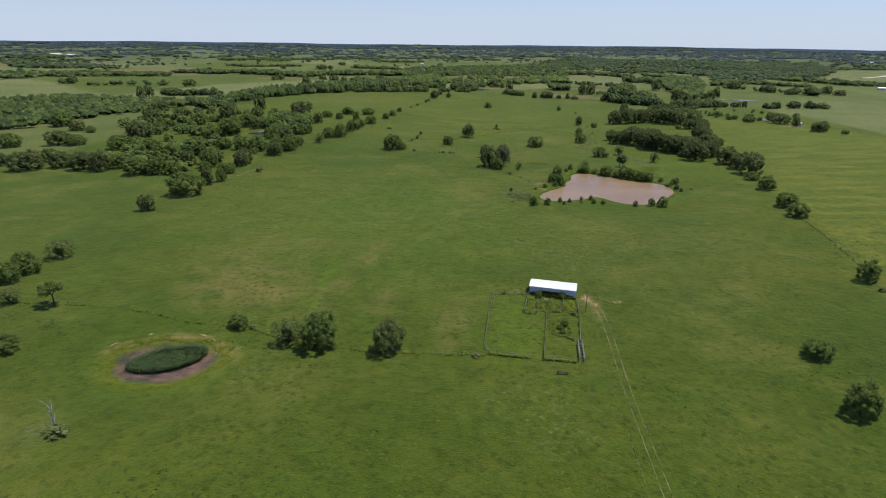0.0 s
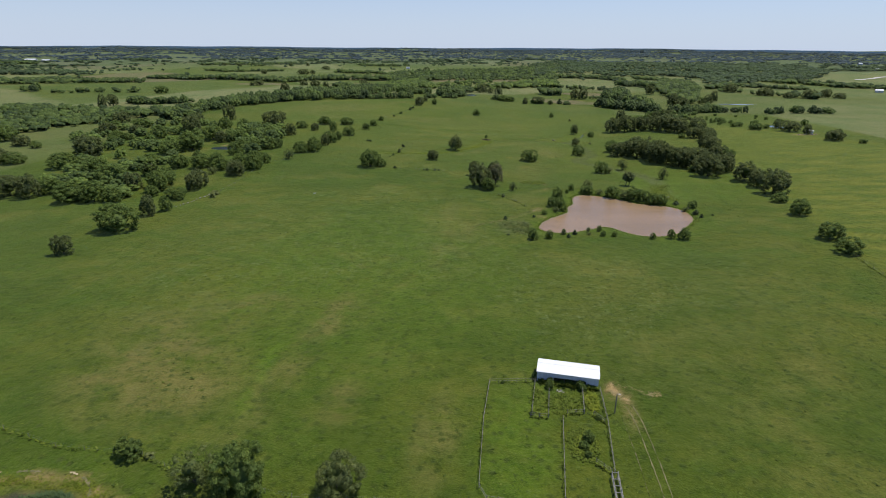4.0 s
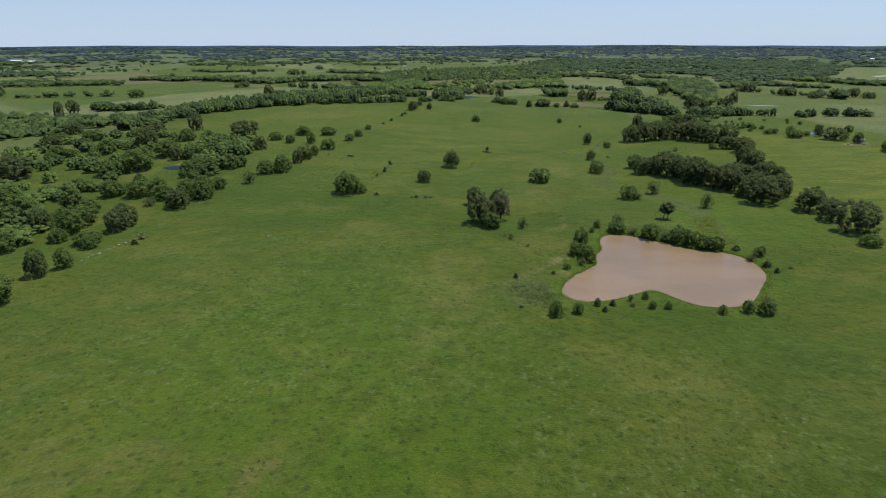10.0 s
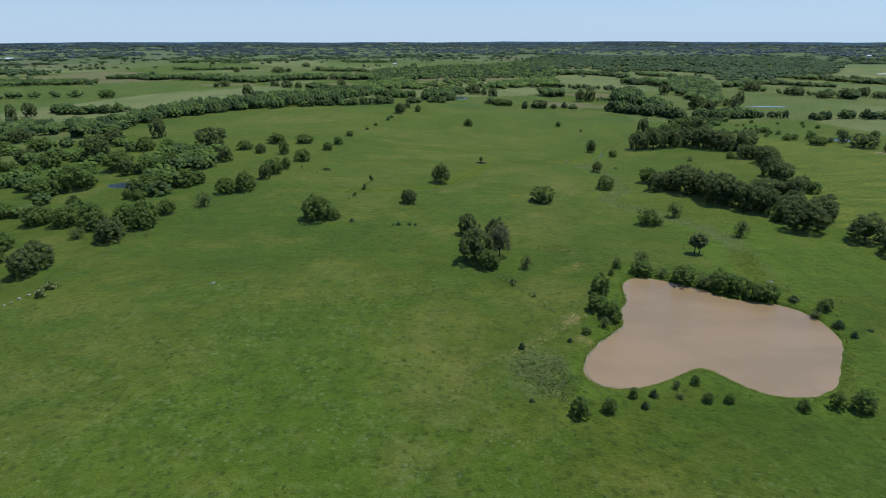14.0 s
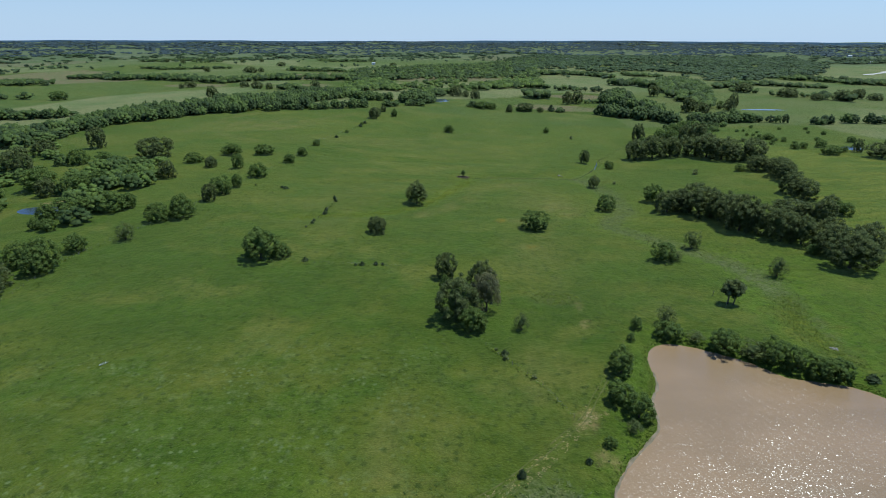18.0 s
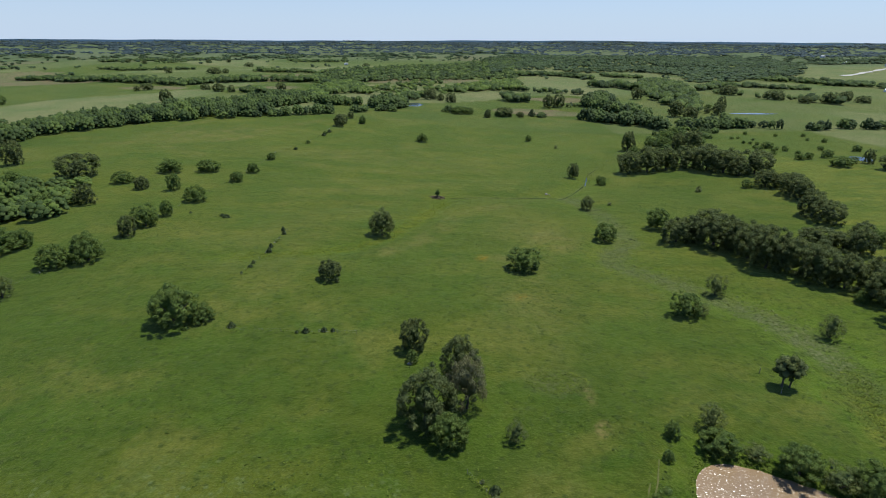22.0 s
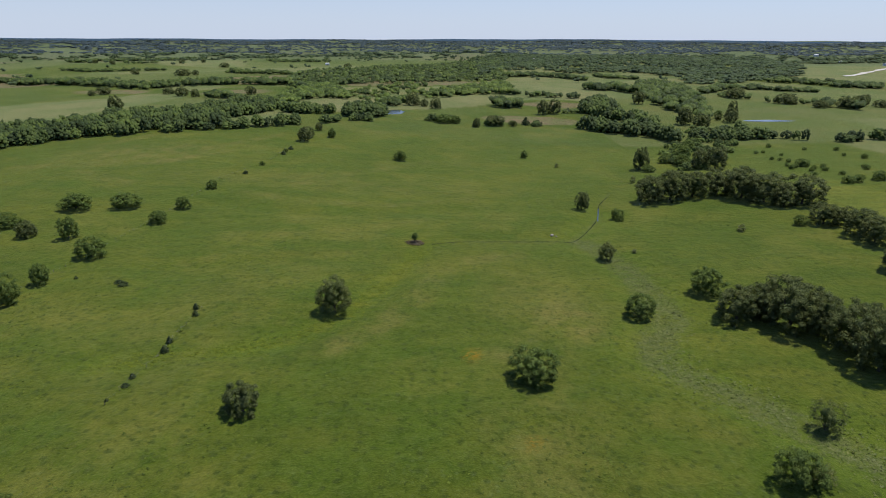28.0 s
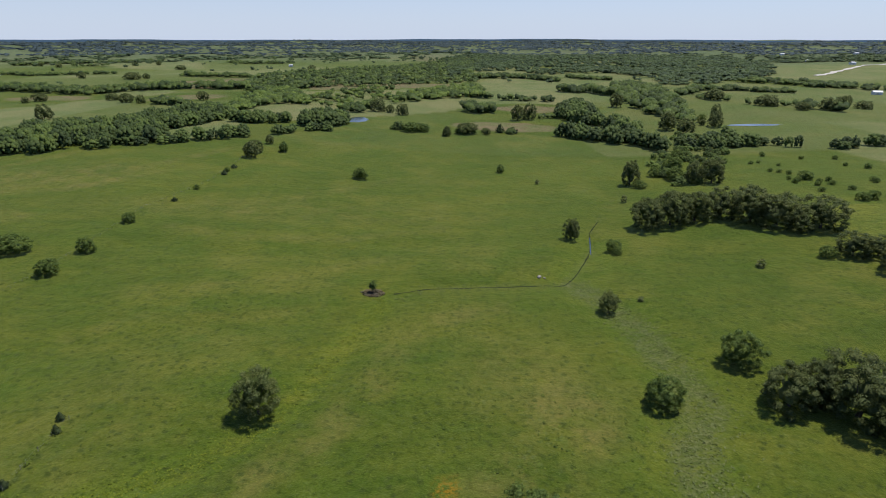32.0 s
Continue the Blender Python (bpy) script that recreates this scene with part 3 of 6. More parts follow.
def crown(rng, lumps, leaves, leaf, core=0.86, fine=True, mass=(), lift=0.8):
    """Arrays of a leafy crown round lumps (x, y, z, radius), with an inner mass."""
    V, F, N, n = [], [], [], 0
    lumps = np.asarray(lumps)
    iv, ifc = (ICO2_V, ICO2_F) if fine else (ICO1_V, ICO1_F)
    if core:
        for x, y, z, r in lumps:
            wob = 1 + rng.normal(0, 0.11, len(iv))
            V.append(iv * (r * core * wob)[:, None] * (1, 1, 0.85) + (x, y, z))
            F.append(ifc + n)
            N.append(iv + (0, 0, lift))
            n += len(iv)
    for x, y, z, r in mass:
        wob = 1 + rng.normal(0, 0.12, len(ICO2_V))
        V.append(ICO2_V * (r * wob)[:, None] + (x, y, z))
        F.append(ICO2_F + n)
        N.append(ICO2_V + (0, 0, 0.1))
        n += len(ICO2_V)
    share = lumps[:, 3] ** 2 / (lumps[:, 3] ** 2).sum()
    pick = rng.choice(len(lumps), leaves, p=share)
    d = rng.normal(0, 1, (leaves, 3))
    d[:, 2] = np.abs(d[:, 2]) * np.where(rng.random(leaves) < 0.72, 1, -1)
    d /= np.linalg.norm(d, axis=1)[:, None]
    rad = lumps[pick, 3] * rng.uniform(0.72 if core else 0.25, 1.18, leaves)
    at = lumps[pick, :3] + d * rad[:, None] * (1, 1, 0.88)
    deep = (np.linalg.norm((at[:, None] - lumps[None, :, :3]) / lumps[None, :, 3, None], axis=2) < 0.66).any(1) if core else np.zeros(leaves, bool)
    at, d = at[~deep], d[~deep]
    at[:, 2] = np.maximum(at[:, 2], 0.02)
    lv, lq = leaf_quads(rng, at, d, leaf)
    V.append(lv)
    N.append(np.repeat(d + (0, 0, lift) + rng.normal(0, 0.5, d.shape), 4, 0))
    N = np.concatenate(N)
    N /= np.linalg.norm(N, axis=1)[:, None] + 1e-9
    return np.concatenate(V), (np.concatenate(F) if F else None), lq + n, N


def lumps_of(rng, n, bottom, top, wide, r):
    """Clusters spread over an uneven egg from bottom to top, wide across."""
    out = []
    mid, half = (bottom + top) / 2, (top - bottom) / 2
    warp = rng.uniform(0, 6.28, 4)
    for k in range(n):
        h = 1 - 1.72 * (k + 0.5) / n
        a = 2.39996 * k + rng.uniform(-0.3, 0.3)
        ring = math.sqrt(max(0.0, 1 - h * h))
        rr = r * rng.uniform(0.7, 1.35)
        f = 1 + 0.10 * math.sin(2 * a + warp[0]) + 0.09 * math.sin(3 * a + 2.5 * h + warp[1]) + 0.08 * math.sin(5 * h + warp[2]) + rng.uniform(-0.08, 0.05)
        f *= 1 - rr / 0.55 * 0.62
        out.append((wide * f * ring * math.cos(a), wide * f * ring * math.sin(a), mid + half * f * h, rr))
    return out


def mass_of(bottom, top, wide, k=0.56):
    """The shaded inner mass of a crown."""
    mid, half = (bottom + top) / 2, (top - bottom) / 2
    return [(0, 0, mid, wide * k), (0.08, 0.05, mid + 0.32 * half, wide * k * 0.85), (-0.07, -0.06, mid - 0.25 * half, wide * k * 0.9)]


def trunk_arrays(rng, height, r, lean=0.03):
    pts = [(0, 0, -0.03)]
    x = y = 0.0
    for k in range(1, 5):
        x, y = x + rng.uniform(-lean, lean), y + rng.uniform(-lean, lean)
        pts.append((x, y, height * k / 4))
    return tube(pts, [r * 1.35, r, r * 0.85, r * 0.7, r * 0.45])


def make_tree(kind, seed, fullness=1.0):
    """One tree of a kind, a metre wide and high, to be copied and stretched."""
    rng = np.random.default_rng(seed)
    name, label, cat, mat, limbs = {
        "oak": ("oak_tree", "dark green broadleaf tree with a dense rounded crown in the pasture", "tree", M_OAK, 3),
        "green": ("shade_tree", "bright green broadleaf tree with a wide domed crown in the pasture", "tree", M_BUSH, 4),
        "bush": ("bush", "green leafy bush growing down to the pasture grass", "bush", M_BUSH, 0),
        "thin": ("shrub", "thin grey-green shrub with open twiggy branches", "shrub", M_GREY, 5),
        "ash": ("ash_tree", "upright olive-green tree with a loose airy crown", "tree", M_ASH, 4),
        "weed": ("weed_clump", "low clump of tall weeds and brambles in the grass", "weeds", M_WEED, 0),
        "cedar": ("cedar_shrub", "small dark evergreen shrub in the grass", "shrub", M_CEDAR, 0),
        "rust": ("rusty_tree", "half-bare tree with dull rusty grey leaves", "tree", M_RUST, 5)}[kind]
    ob = thing(name, label, cat)
    if kind in ("oak", "green"):
        cv = crown(rng, lumps_of(rng, 76, -0.14, 1.0, 0.52, 0.082), int(11000 * fullness), 0.0152 / fullness ** 0.45, 0.60, False, mass_of(-0.05, 0.95, 0.5, 0.40))
    elif kind == "bush":
        cv = crown(rng, lumps_of(rng, 54, -0.16, 1.0, 0.52, 0.095), int(8800 * fullness), 0.0168 / fullness ** 0.45, 0.58, False, mass_of(-0.1, 0.94, 0.5, 0.40))
    elif kind == "thin":
        cv = crown(rng, lumps_of(rng, 34, -0.1, 1.0, 0.50, 0.12), 3400, 0.016, 0.4, False, mass_of(0.0, 0.9, 0.5, 0.42))
    elif kind == "ash":
        cv = crown(rng, lumps_of(rng, 64, -0.1, 1.0, 0.50, 0.09), 9000, 0.0145, 0.5, False, mass_of(0.05, 0.95, 0.48, 0.48))
    elif kind == "rust":
        cv = crown(rng, lumps_of(rng, 56, 0.04, 1.0, 0.50, 0.09), 7600, 0.014, 0.45, False, mass_of(0.1, 0.9, 0.46, 0.42))
    elif kind == "weed":
        cv = crown(rng, lumps_of(rng, 9, -0.2, 1.0, 0.5, 0.22), 300, 0.07, core=0.7, fine=False)
    else:
        ls = [(0, 0, 0.12 + 0.8 * h, 0.40 * (1 - 0.75 * h)) for h in (0.05, 0.3, 0.55, 0.8, 0.97)]
        cv = crown(rng, ls, 320, 0.06, core=0.85, fine=False)
    wide, tall = np.percentile(np.hypot(cv[0][:, 0], cv[0][:, 1]), 95), np.percentile(cv[0][:, 2], 98.5)
    cv[0][:] *= (0.5 / wide, 0.5 / wide, 1 / tall)
    if kind not in ("weed", "cedar"):
        tall = 0.5 if kind != "bush" else 0.3
        v, q = trunk_arrays(rng, tall, 0.028)
        part("trunk", raw_mesh("trunk", v, quads=q), M_BARK, ob)
    for k in range(limbs):
        a = 2 * math.pi * k / limbs + rng.uniform(-0.4, 0.4)
        z0, rr = rng.uniform(0.12, 0.3) if kind != "thin" else 0.02, rng.uniform(0.24, 0.36)
        p = [(0, 0, z0), (0.4 * rr * math.cos(a), 0.4 * rr * math.sin(a), z0 + 0.2), (rr * math.cos(a + 0.2), rr * math.sin(a + 0.2), z0 + 0.5)]
        v, q = tube(p, [0.018, 0.012, 0.004], 5)
        part("limb", raw_mesh("limb", v, quads=q), M_BARK, ob)
    part("crown", raw_mesh("crown", *cv), mat, ob)
    return ob


def set_tree(x, y, w, h, turn):
    return Matrix.Translation((x, y, gz(x, y) - 0.05)) @ Matrix.Rotation(turn, 4, "Z") @ Matrix.Diagonal((w, w, h, 1))


def plant(kind, seeds, places, group, fullness=1.0):
    """Plants a list of (x, y, width, height) with trees of one kind."""
    makers = [make_tree(kind, s, fullness) for s in seeds]
    rnd = random.Random(seeds[0])
    spots = [set_tree(x, y, w * rnd.uniform(0.97, 1.03), h, rnd.uniform(0, 6.28)) for x, y, w, h in places]
    made = list(makers)
    for k, m in enumerate(spots[len(makers):]):
        made.append(copy_thing(makers[k % len(makers)], m))
    for ob, m in zip(makers, spots):
        ob.matrix_world = m
    for ob in made:
        tagged(ob, group=group)


# ---- water ----
def water_sheet(name, label, mid, radius, z, material, squash=1.0, n=160):
    a = np.linspace(0, 2 * np.pi, n, endpoint=False)
    r = np.array([radius(t) for t in a])
    rings = [np.zeros((1, 3))]
    for s in (0.25, 0.5, 0.75, 1.0):
        rings.append(np.stack([s * r * np.cos(a) * squash, s * r * np.sin(a), 0 * a], 1))
    v = np.concatenate(rings) + (mid[0], mid[1], z)
    k = np.arange(n)
    tris = np.stack([0 * k, 1 + k, 1 + (k + 1) % n], 1)
    quads = np.concatenate([np.stack([1 + j * n + k, 1 + (j + 1) * n + k, 1 + (j + 1) * n + (k + 1) % n, 1 + j * n + (k + 1) % n], 1) for j in range(3)])
    me = raw_mesh(name, v, tris, quads)
    me.materials.append(material)
    return tagged(new(name, me), label, "pond", kind="structure")


def rippled_pond():
    """The large pond: a fine net of small tilted facets."""
    rng = np.random.default_rng(21)
    us, vs = np.meshgrid(np.arange(-52, 52, 0.17), np.arange(-52, 52, 0.08))     # crests lie along u, turned so glints face the camera's path
    X, Y = POND_MID[0] + 0.93 * us + 0.37 * vs, POND_MID[1] - 0.37 * us + 0.93 * vs
    calm = 0.88 + 0.12 * smooth(-0.3, 0.5, np.sin(X / 9 + 0.6 * np.sin(Y / 7)) + 0.6 * np.sin(Y / 11 + X / 23))
    Z = WATER + calm * (rng.uniform(-0.0129, 0.0129, X.shape) + 0.006 * np.sin(1.9 * (X + 0.7 * Y) + 0.8 * np.sin(Y / 3)))
    ids = np.arange(X.size).reshape(X.shape)
    q = np.stack([ids[:-1, :-1], ids[:-1, 1:], ids[1:, 1:], ids[1:, :-1]], -1).reshape(-1, 4)
    wet = (pond_edge(X, Y) < 1.6).ravel()
    q = q[wet[q].all(1)]
    used = np.unique(q)
    renum = np.zeros(X.size, dtype=int)
    renum[used] = np.arange(len(used))
    me = raw_mesh("pond_water", np.stack([X.ravel(), Y.ravel(), Z.ravel()], 1)[used], tris=np.concatenate([renum[q][:, :3], renum[q][:, [0, 2, 3]]]))
    me.polygons.foreach_set("use_smooth", np.zeros(len(me.polygons), dtype=bool))
    me.materials.append(M_WATER)
    return tagged(new("pond_water", me), "muddy brown farm pond with a rippled glinting surface", "pond", kind="structure")


rippled_pond()


def oval(a, b):
    return lambda t: 1.0 / math.hypot(math.cos(t) / a, math.sin(t) / b)


for x, y, a, b in SMALL_PONDS:
    level = float(rolling(np.float64(x), np.float64(y))) - 0.3
    water_sheet("stock_pond", "small blue stock pond among the fields", (x, y), oval(a * 1.08, b * 1.08), level, M_BLUEWATER, 1.0, 48)

# ---- trees and bushes, each at its place: x, y, width, height ----
OAKS_A = (
    (-172.0, 245.0, 7.5, 7.6), (-172.3, 303.0, 7.8, 10.2), (-177.3, 356.5, 10.5, 10.0), (-315.7, 335.4, 20.8, 12.2), (-341.9, 345.0, 6.9, 9.0), (-299.3, 345.3, 15.2, 10.6),
    (-278.4, 339.8, 18.5, 11.6), (-263.2, 335.7, 12.5, 12.6), (-402.5, 493.1, 13.7, 9.0), (-368.2, 427.2, 18.5, 11.2), (-317.8, 460.7, 22.0, 14.6), (-344.8, 488.5, 10.4, 8.9),
    (-367.0, 555.2, 15.1, 9.9), (-214.7, 357.3, 9.2, 9.5), (-171.9, 400.1, 10.8, 8.6), (-286.2, 559.5, 17.3, 16.6), (-50.1, 469.0, 8.8, 7.0),
    (-178.8, 365.4, 12.3, 9.6), (-169.0, 393.7, 11.2, 8.9), (-227.2, 393.7, 10.4, 8.2), (-144.1, 507.8, 7.2, 9.0), (-176.9, 584.1, 8.6, 6.5), (-189.7, 553.8, 9.7, 10.1),)
OAKS_B = (
    (-225.8, 606.7, 22.0, 13.6), (-236.4, 514.2, 11.1, 9.1), (-310.5, 614.3, 16.9, 10.5), (-285.4, 636.4, 12.7, 15.2), (-336.0, 552.9, 12.5, 8.6), (-396.6, 620.2, 16.4, 10.9),
    (-12.6, 388.0, 13.6, 13.6), (-4.4, 406.0, 10.0, 12.6), (-17.2, 421.0, 8.0, 9.5), (95.2, 521.7, 14.6, 10.6), (109.0, 516.1, 20.6, 15.6), (114.4, 509.5, 15.0, 14.1),
    (116.5, 500.1, 15.8, 14.9), (117.9, 488.8, 16.2, 17.0), (124.1, 484.4, 14.6, 14.2), (129.2, 473.4, 14.0, 13.6), (135.5, 468.3, 12.8, 12.9), (153.5, 514.6, 15.4, 7.7),
    (160.9, 508.6, 11.9, 7.3), (138.1, 439.3, 18.1, 14.8), (116.9, 664.7, 17.1, 14.8), (130.3, 668.3, 19.2, 16.8), (145.2, 672.9, 16.3, 14.7), (160.0, 676.4, 19.7, 15.2),)
OAKS_C = (
    (169.9, 666.4, 22.0, 17.1), (177.4, 656.5, 21.6, 15.3), (182.7, 646.8, 13.9, 11.2), (182.1, 749.9, 12.0, 13.8), (193.6, 748.8, 15.1, 15.1), (142.7, 754.6, 12.1, 15.7),
    (76.2, 654.5, 7.9, 10.0), (156.2, 383.8, 16.1, 13.8), (155.6, 403.7, 12.3, 10.2), (155.4, 422.7, 16.1, 12.0), (155.8, 457.3, 13.9, 12.4), (163.7, 501.6, 11.4, 10.9),
    (176.0, 556.0, 15.7, 13.0), (194.7, 650.0, 22.0, 15.2), (183.5, 614.8, 13.6, 10.0), (193.1, 613.0, 12.4, 8.3), (189.3, 597.7, 15.3, 11.8), (187.7, 586.5, 14.7, 11.3),
    (175.9, 518.4, 11.2, 8.2), (175.8, 543.0, 15.1, 11.1), (-105.7, 807.1, 11.6, 8.3), (-102.1, 837.7, 6.6, 6.4), (140.5, 455.0, 14.0, 13.0), (103.0, 522.0, 13.0, 12.5),)
OAKS_D = (
    (123.0, 502.0, 13.0, 13.5), (134.0, 482.0, 13.5, 13.0), (145.0, 466.0, 13.0, 12.5), (150.5, 452.0, 12.0, 12.0),)
OAKS = OAKS_A + OAKS_B + OAKS_C + OAKS_D
BUSHES_A = (
    (-163.0, 162.5, 10.0, 7.4), (-162.2, 153.7, 8.9, 6.8), (-126.8, 114.0, 8.7, 4.3), (-74.2, 136.9, 5.8, 4.0), (-47.9, 129.9, 10.5, 10.0), (83.8, 141.5, 7.2, 4.8),
    (81.0, 116.5, 7.8, 8.0), (125.0, 195.9, 7.0, 7.4), (-171.5, 278.4, 18.6, 12.0), (-168.6, 312.0, 6.7, 7.7), (-174.3, 333.5, 7.1, 5.3), (-396.8, 410.9, 16.2, 11.0),
    (-257.9, 345.2, 12.7, 9.1), (-232.2, 327.8, 17.7, 10.3), (-218.9, 327.9, 14.1, 11.3), (-207.4, 327.8, 9.9, 7.9), (-323.5, 364.4, 10.4, 9.1), (-383.7, 486.4, 9.4, 5.9),
    (-354.3, 428.8, 16.7, 8.3), (-432.2, 510.1, 18.6, 13.5), (-329.3, 507.4, 9.6, 7.1), (-301.1, 514.8, 10.7, 8.2), (-305.7, 416.5, 19.6, 10.6), (-239.1, 373.8, 17.5, 11.0),)
BUSHES_B = (
    (-196.7, 351.6, 11.9, 12.1), (-226.5, 393.6, 12.5, 10.2), (-265.2, 394.6, 18.5, 11.7), (-219.9, 415.7, 12.2, 9.0), (-204.3, 416.6, 14.8, 8.8), (-187.7, 410.2, 12.8, 7.9),
    (-165.1, 411.7, 11.1, 9.7), (-256.0, 466.8, 17.5, 9.9), (-245.0, 481.2, 19.9, 14.1), (-203.1, 481.0, 14.8, 8.2), (-185.5, 489.3, 17.9, 9.0),
    (-247.2, 427.3, 11.7, 7.5), (-250.1, 527.0, 19.5, 12.2), (-82.4, 434.5, 8.0, 5.1), (22.1, 485.6, 12.9, 8.8), (69.5, 446.5, 9.6, 7.9), (63.8, 524.5, 9.8, 8.5),
    (90.8, 638.0, 6.5, 5.2), (-29.7, 759.0, 10.3, 7.0), (64.0, 789.0, 6.0, 5.7), (-178.9, 338.9, 11.0, 5.5), (-201.0, 363.0, 18.2, 9.1), (-209.5, 382.5, 10.9, 8.2),)
BUSHES_C = (
    (-177.3, 418.5, 11.1, 9.3), (-166.3, 417.2, 11.0, 11.5), (-192.7, 417.1, 11.1, 9.9), (-219.8, 421.3, 9.7, 6.8), (-153.2, 473.1, 11.1, 8.5), (-144.8, 479.8, 13.2, 10.5),
    (-143.7, 522.0, 10.4, 9.8), (-141.3, 537.7, 6.9, 7.4), (-138.5, 563.2, 11.4, 8.4), (-132.2, 606.6, 8.1, 5.9), (-130.0, 629.1, 7.5, 6.2), (-128.8, 665.2, 6.0, 4.8),
    (-156.9, 627.3, 14.1, 7.0), (-158.8, 583.1, 7.7, 9.1), (-178.4, 622.4, 15.8, 7.9), (-193.6, 595.4, 11.5, 6.5), (-205.4, 543.5, 11.1, 8.1), (-178.5, 493.6, 7.7, 7.3),
    (-195.5, 484.3, 13.6, 8.0), (-207.3, 474.0, 9.3, 7.4), (-202.1, 459.6, 5.7, 5.4), (-216.9, 531.3, 13.9, 10.1), (-225.6, 521.4, 15.1, 9.0), (-245.6, 581.1, 13.0, 9.8),)
BUSHES_D = (
    (-267.4, 587.1, 13.2, 10.0), (-251.5, 488.8, 14.0, 9.0), (-354.6, 589.0, 18.0, 9.1), (-305.5, 536.0, 15.9, 11.1), (-337.9, 525.7, 13.3, 8.7), (-329.1, 526.3, 7.8, 5.9),
    (-375.5, 575.9, 15.0, 9.0), (-7.6, 381.0, 8.3, 7.3), (-17.2, 414.3, 3.7, 3.6), (14.6, 290.2, 5.1, 5.0), (21.7, 291.9, 3.5, 3.7), (28.7, 298.3, 2.4, 2.6),
    (45.6, 305.2, 2.5, 2.7), (46.2, 297.7, 2.7, 2.5), (51.3, 297.9, 2.6, 2.5), (67.6, 296.1, 3.2, 3.0), (75.8, 297.7, 3.8, 4.2), (81.3, 297.0, 5.7, 5.4),
    (101.5, 351.8, 5.0, 3.9), (31.3, 358.6, 7.0, 7.4), (28.2, 345.6, 6.6, 5.3), (31.1, 340.2, 6.7, 6.3), (22.2, 329.8, 2.9, 2.3), (41.8, 383.3, 3.6, 3.9),)
BUSHES_E = (
    (38.4, 375.9, 2.7, 2.5), (50.1, 379.3, 8.0, 4.6), (63.5, 372.6, 9.4, 6.1), (74.4, 366.8, 8.3, 6.9), (78.9, 363.6, 7.4, 6.0), (83.5, 360.0, 7.3, 5.5),
    (87.6, 359.7, 6.4, 5.2), (94.0, 542.0, 12.3, 9.8), (133.0, 455.6, 5.8, 4.0), (145.1, 744.2, 9.4, 4.9), (166.6, 772.6, 9.3, 6.2), (174.8, 761.5, 12.3, 8.3),
    (186.5, 789.9, 13.1, 9.8), (205.3, 824.4, 14.1, 8.7), (90.8, 633.2, 4.6, 3.8), (137.9, 276.2, 9.6, 6.9), (141.1, 295.5, 10.8, 7.3), (147.6, 336.0, 10.9, 7.7),
    (150.3, 363.4, 9.0, 5.0), (172.5, 615.0, 6.6, 5.0), (178.2, 511.1, 9.3, 6.5), (-116.5, 719.8, 3.8, 2.7), (-110.3, 756.1, 3.6, 2.9), (-87.8, 816.9, 6.4, 7.0),)
BUSHES_F = (
    (-193.8, 341.0, 8.6, 6.0), (-166.0, 434.0, 9.0, 7.0), (-195.0, 458.0, 7.0, 5.5), (-219.0, 441.0, 9.0, 7.0),)
BUSHES = BUSHES_A + BUSHES_B + BUSHES_C + BUSHES_D + BUSHES_E + BUSHES_F
THIN_SHRUBS = (
    (-162.7, 178.2, 10.8, 6.6), (-147.8, 139.3, 6.5, 5.0), (-57.1, 131.0, 8.4, 7.1), (7.4, 382.3, 5.0, 5.2), (74.8, 447.1, 6.3, 4.1), (87.8, 465.0, 7.6, 7.8),
    (107.4, 432.0, 6.8, 7.5), (-186.5, 397.4, 6.2, 4.8), (-153.3, 447.2, 7.9, 7.4), (40.1, 299.0, 2.4, 1.2), (40.3, 302.9, 2.1, 2.4), (96.5, 347.6, 3.8, 2.3),
    (28.5, 334.8, 3.7, 3.0), (51.7, 386.7, 6.4, 6.0), (69.6, 369.0, 7.6, 4.9), (57.2, 377.3, 5.7, 2.9),)
WEED_SHRUBS = (
    (-69.9, 136.9, 2.1, 1.3), (-5.9, 131.0, 2.4, 1.2), (125.0, 186.9, 2.6, 1.5), (-157.6, 339.7, 3.6, 3.4), (-88.5, 85.8, 4.1, 2.1), (-159.6, 346.3, 4.6, 2.6),
    (123.6, 713.8, 3.7, 4.6), (141.5, 610.0, 4.3, 3.4), (82.5, 585.8, 2.5, 1.8), (1.8, 364.6, 1.7, 1.7), (8.7, 355.7, 1.6, 1.1), (-0.6, 369.8, 1.2, 0.8),
    (83.3, 758.9, 3.3, 3.1),)
CEDARS_A = (
    (30.5, 294.0, 1.7, 1.7), (33.7, 298.9, 1.8, 2.1), (98.7, 349.8, 1.5, 1.9), (95.0, 358.4, 2.8, 1.8), (99.9, 340.6, 2.9, 2.3), (100.6, 333.9, 1.8, 2.0),
    (107.3, 337.7, 1.4, 0.8), (16.7, 324.3, 1.4, 1.3), (2.6, 319.9, 1.5, 1.9), (1.7, 367.3, 1.9, 1.6), (3.8, 294.5, 1.2, 0.8), (-72.3, 430.7, 2.1, 1.7),
    (-49.7, 428.9, 1.8, 1.7), (-44.5, 429.9, 1.6, 1.5), (-41.9, 430.1, 1.2, 1.2), (-52.2, 428.4, 1.0, 1.0), (-80.6, 496.2, 2.1, 2.0), (-80.1, 517.0, 1.7, 2.2),
    (-82.2, 477.8, 1.5, 1.1), (-113.5, 538.4, 3.1, 1.5), (-81.8, 521.8, 1.6, 2.1), (-81.2, 500.8, 1.6, 2.0), (-82.5, 482.1, 1.3, 1.4), (-83.4, 471.5, 0.8, 0.8),)
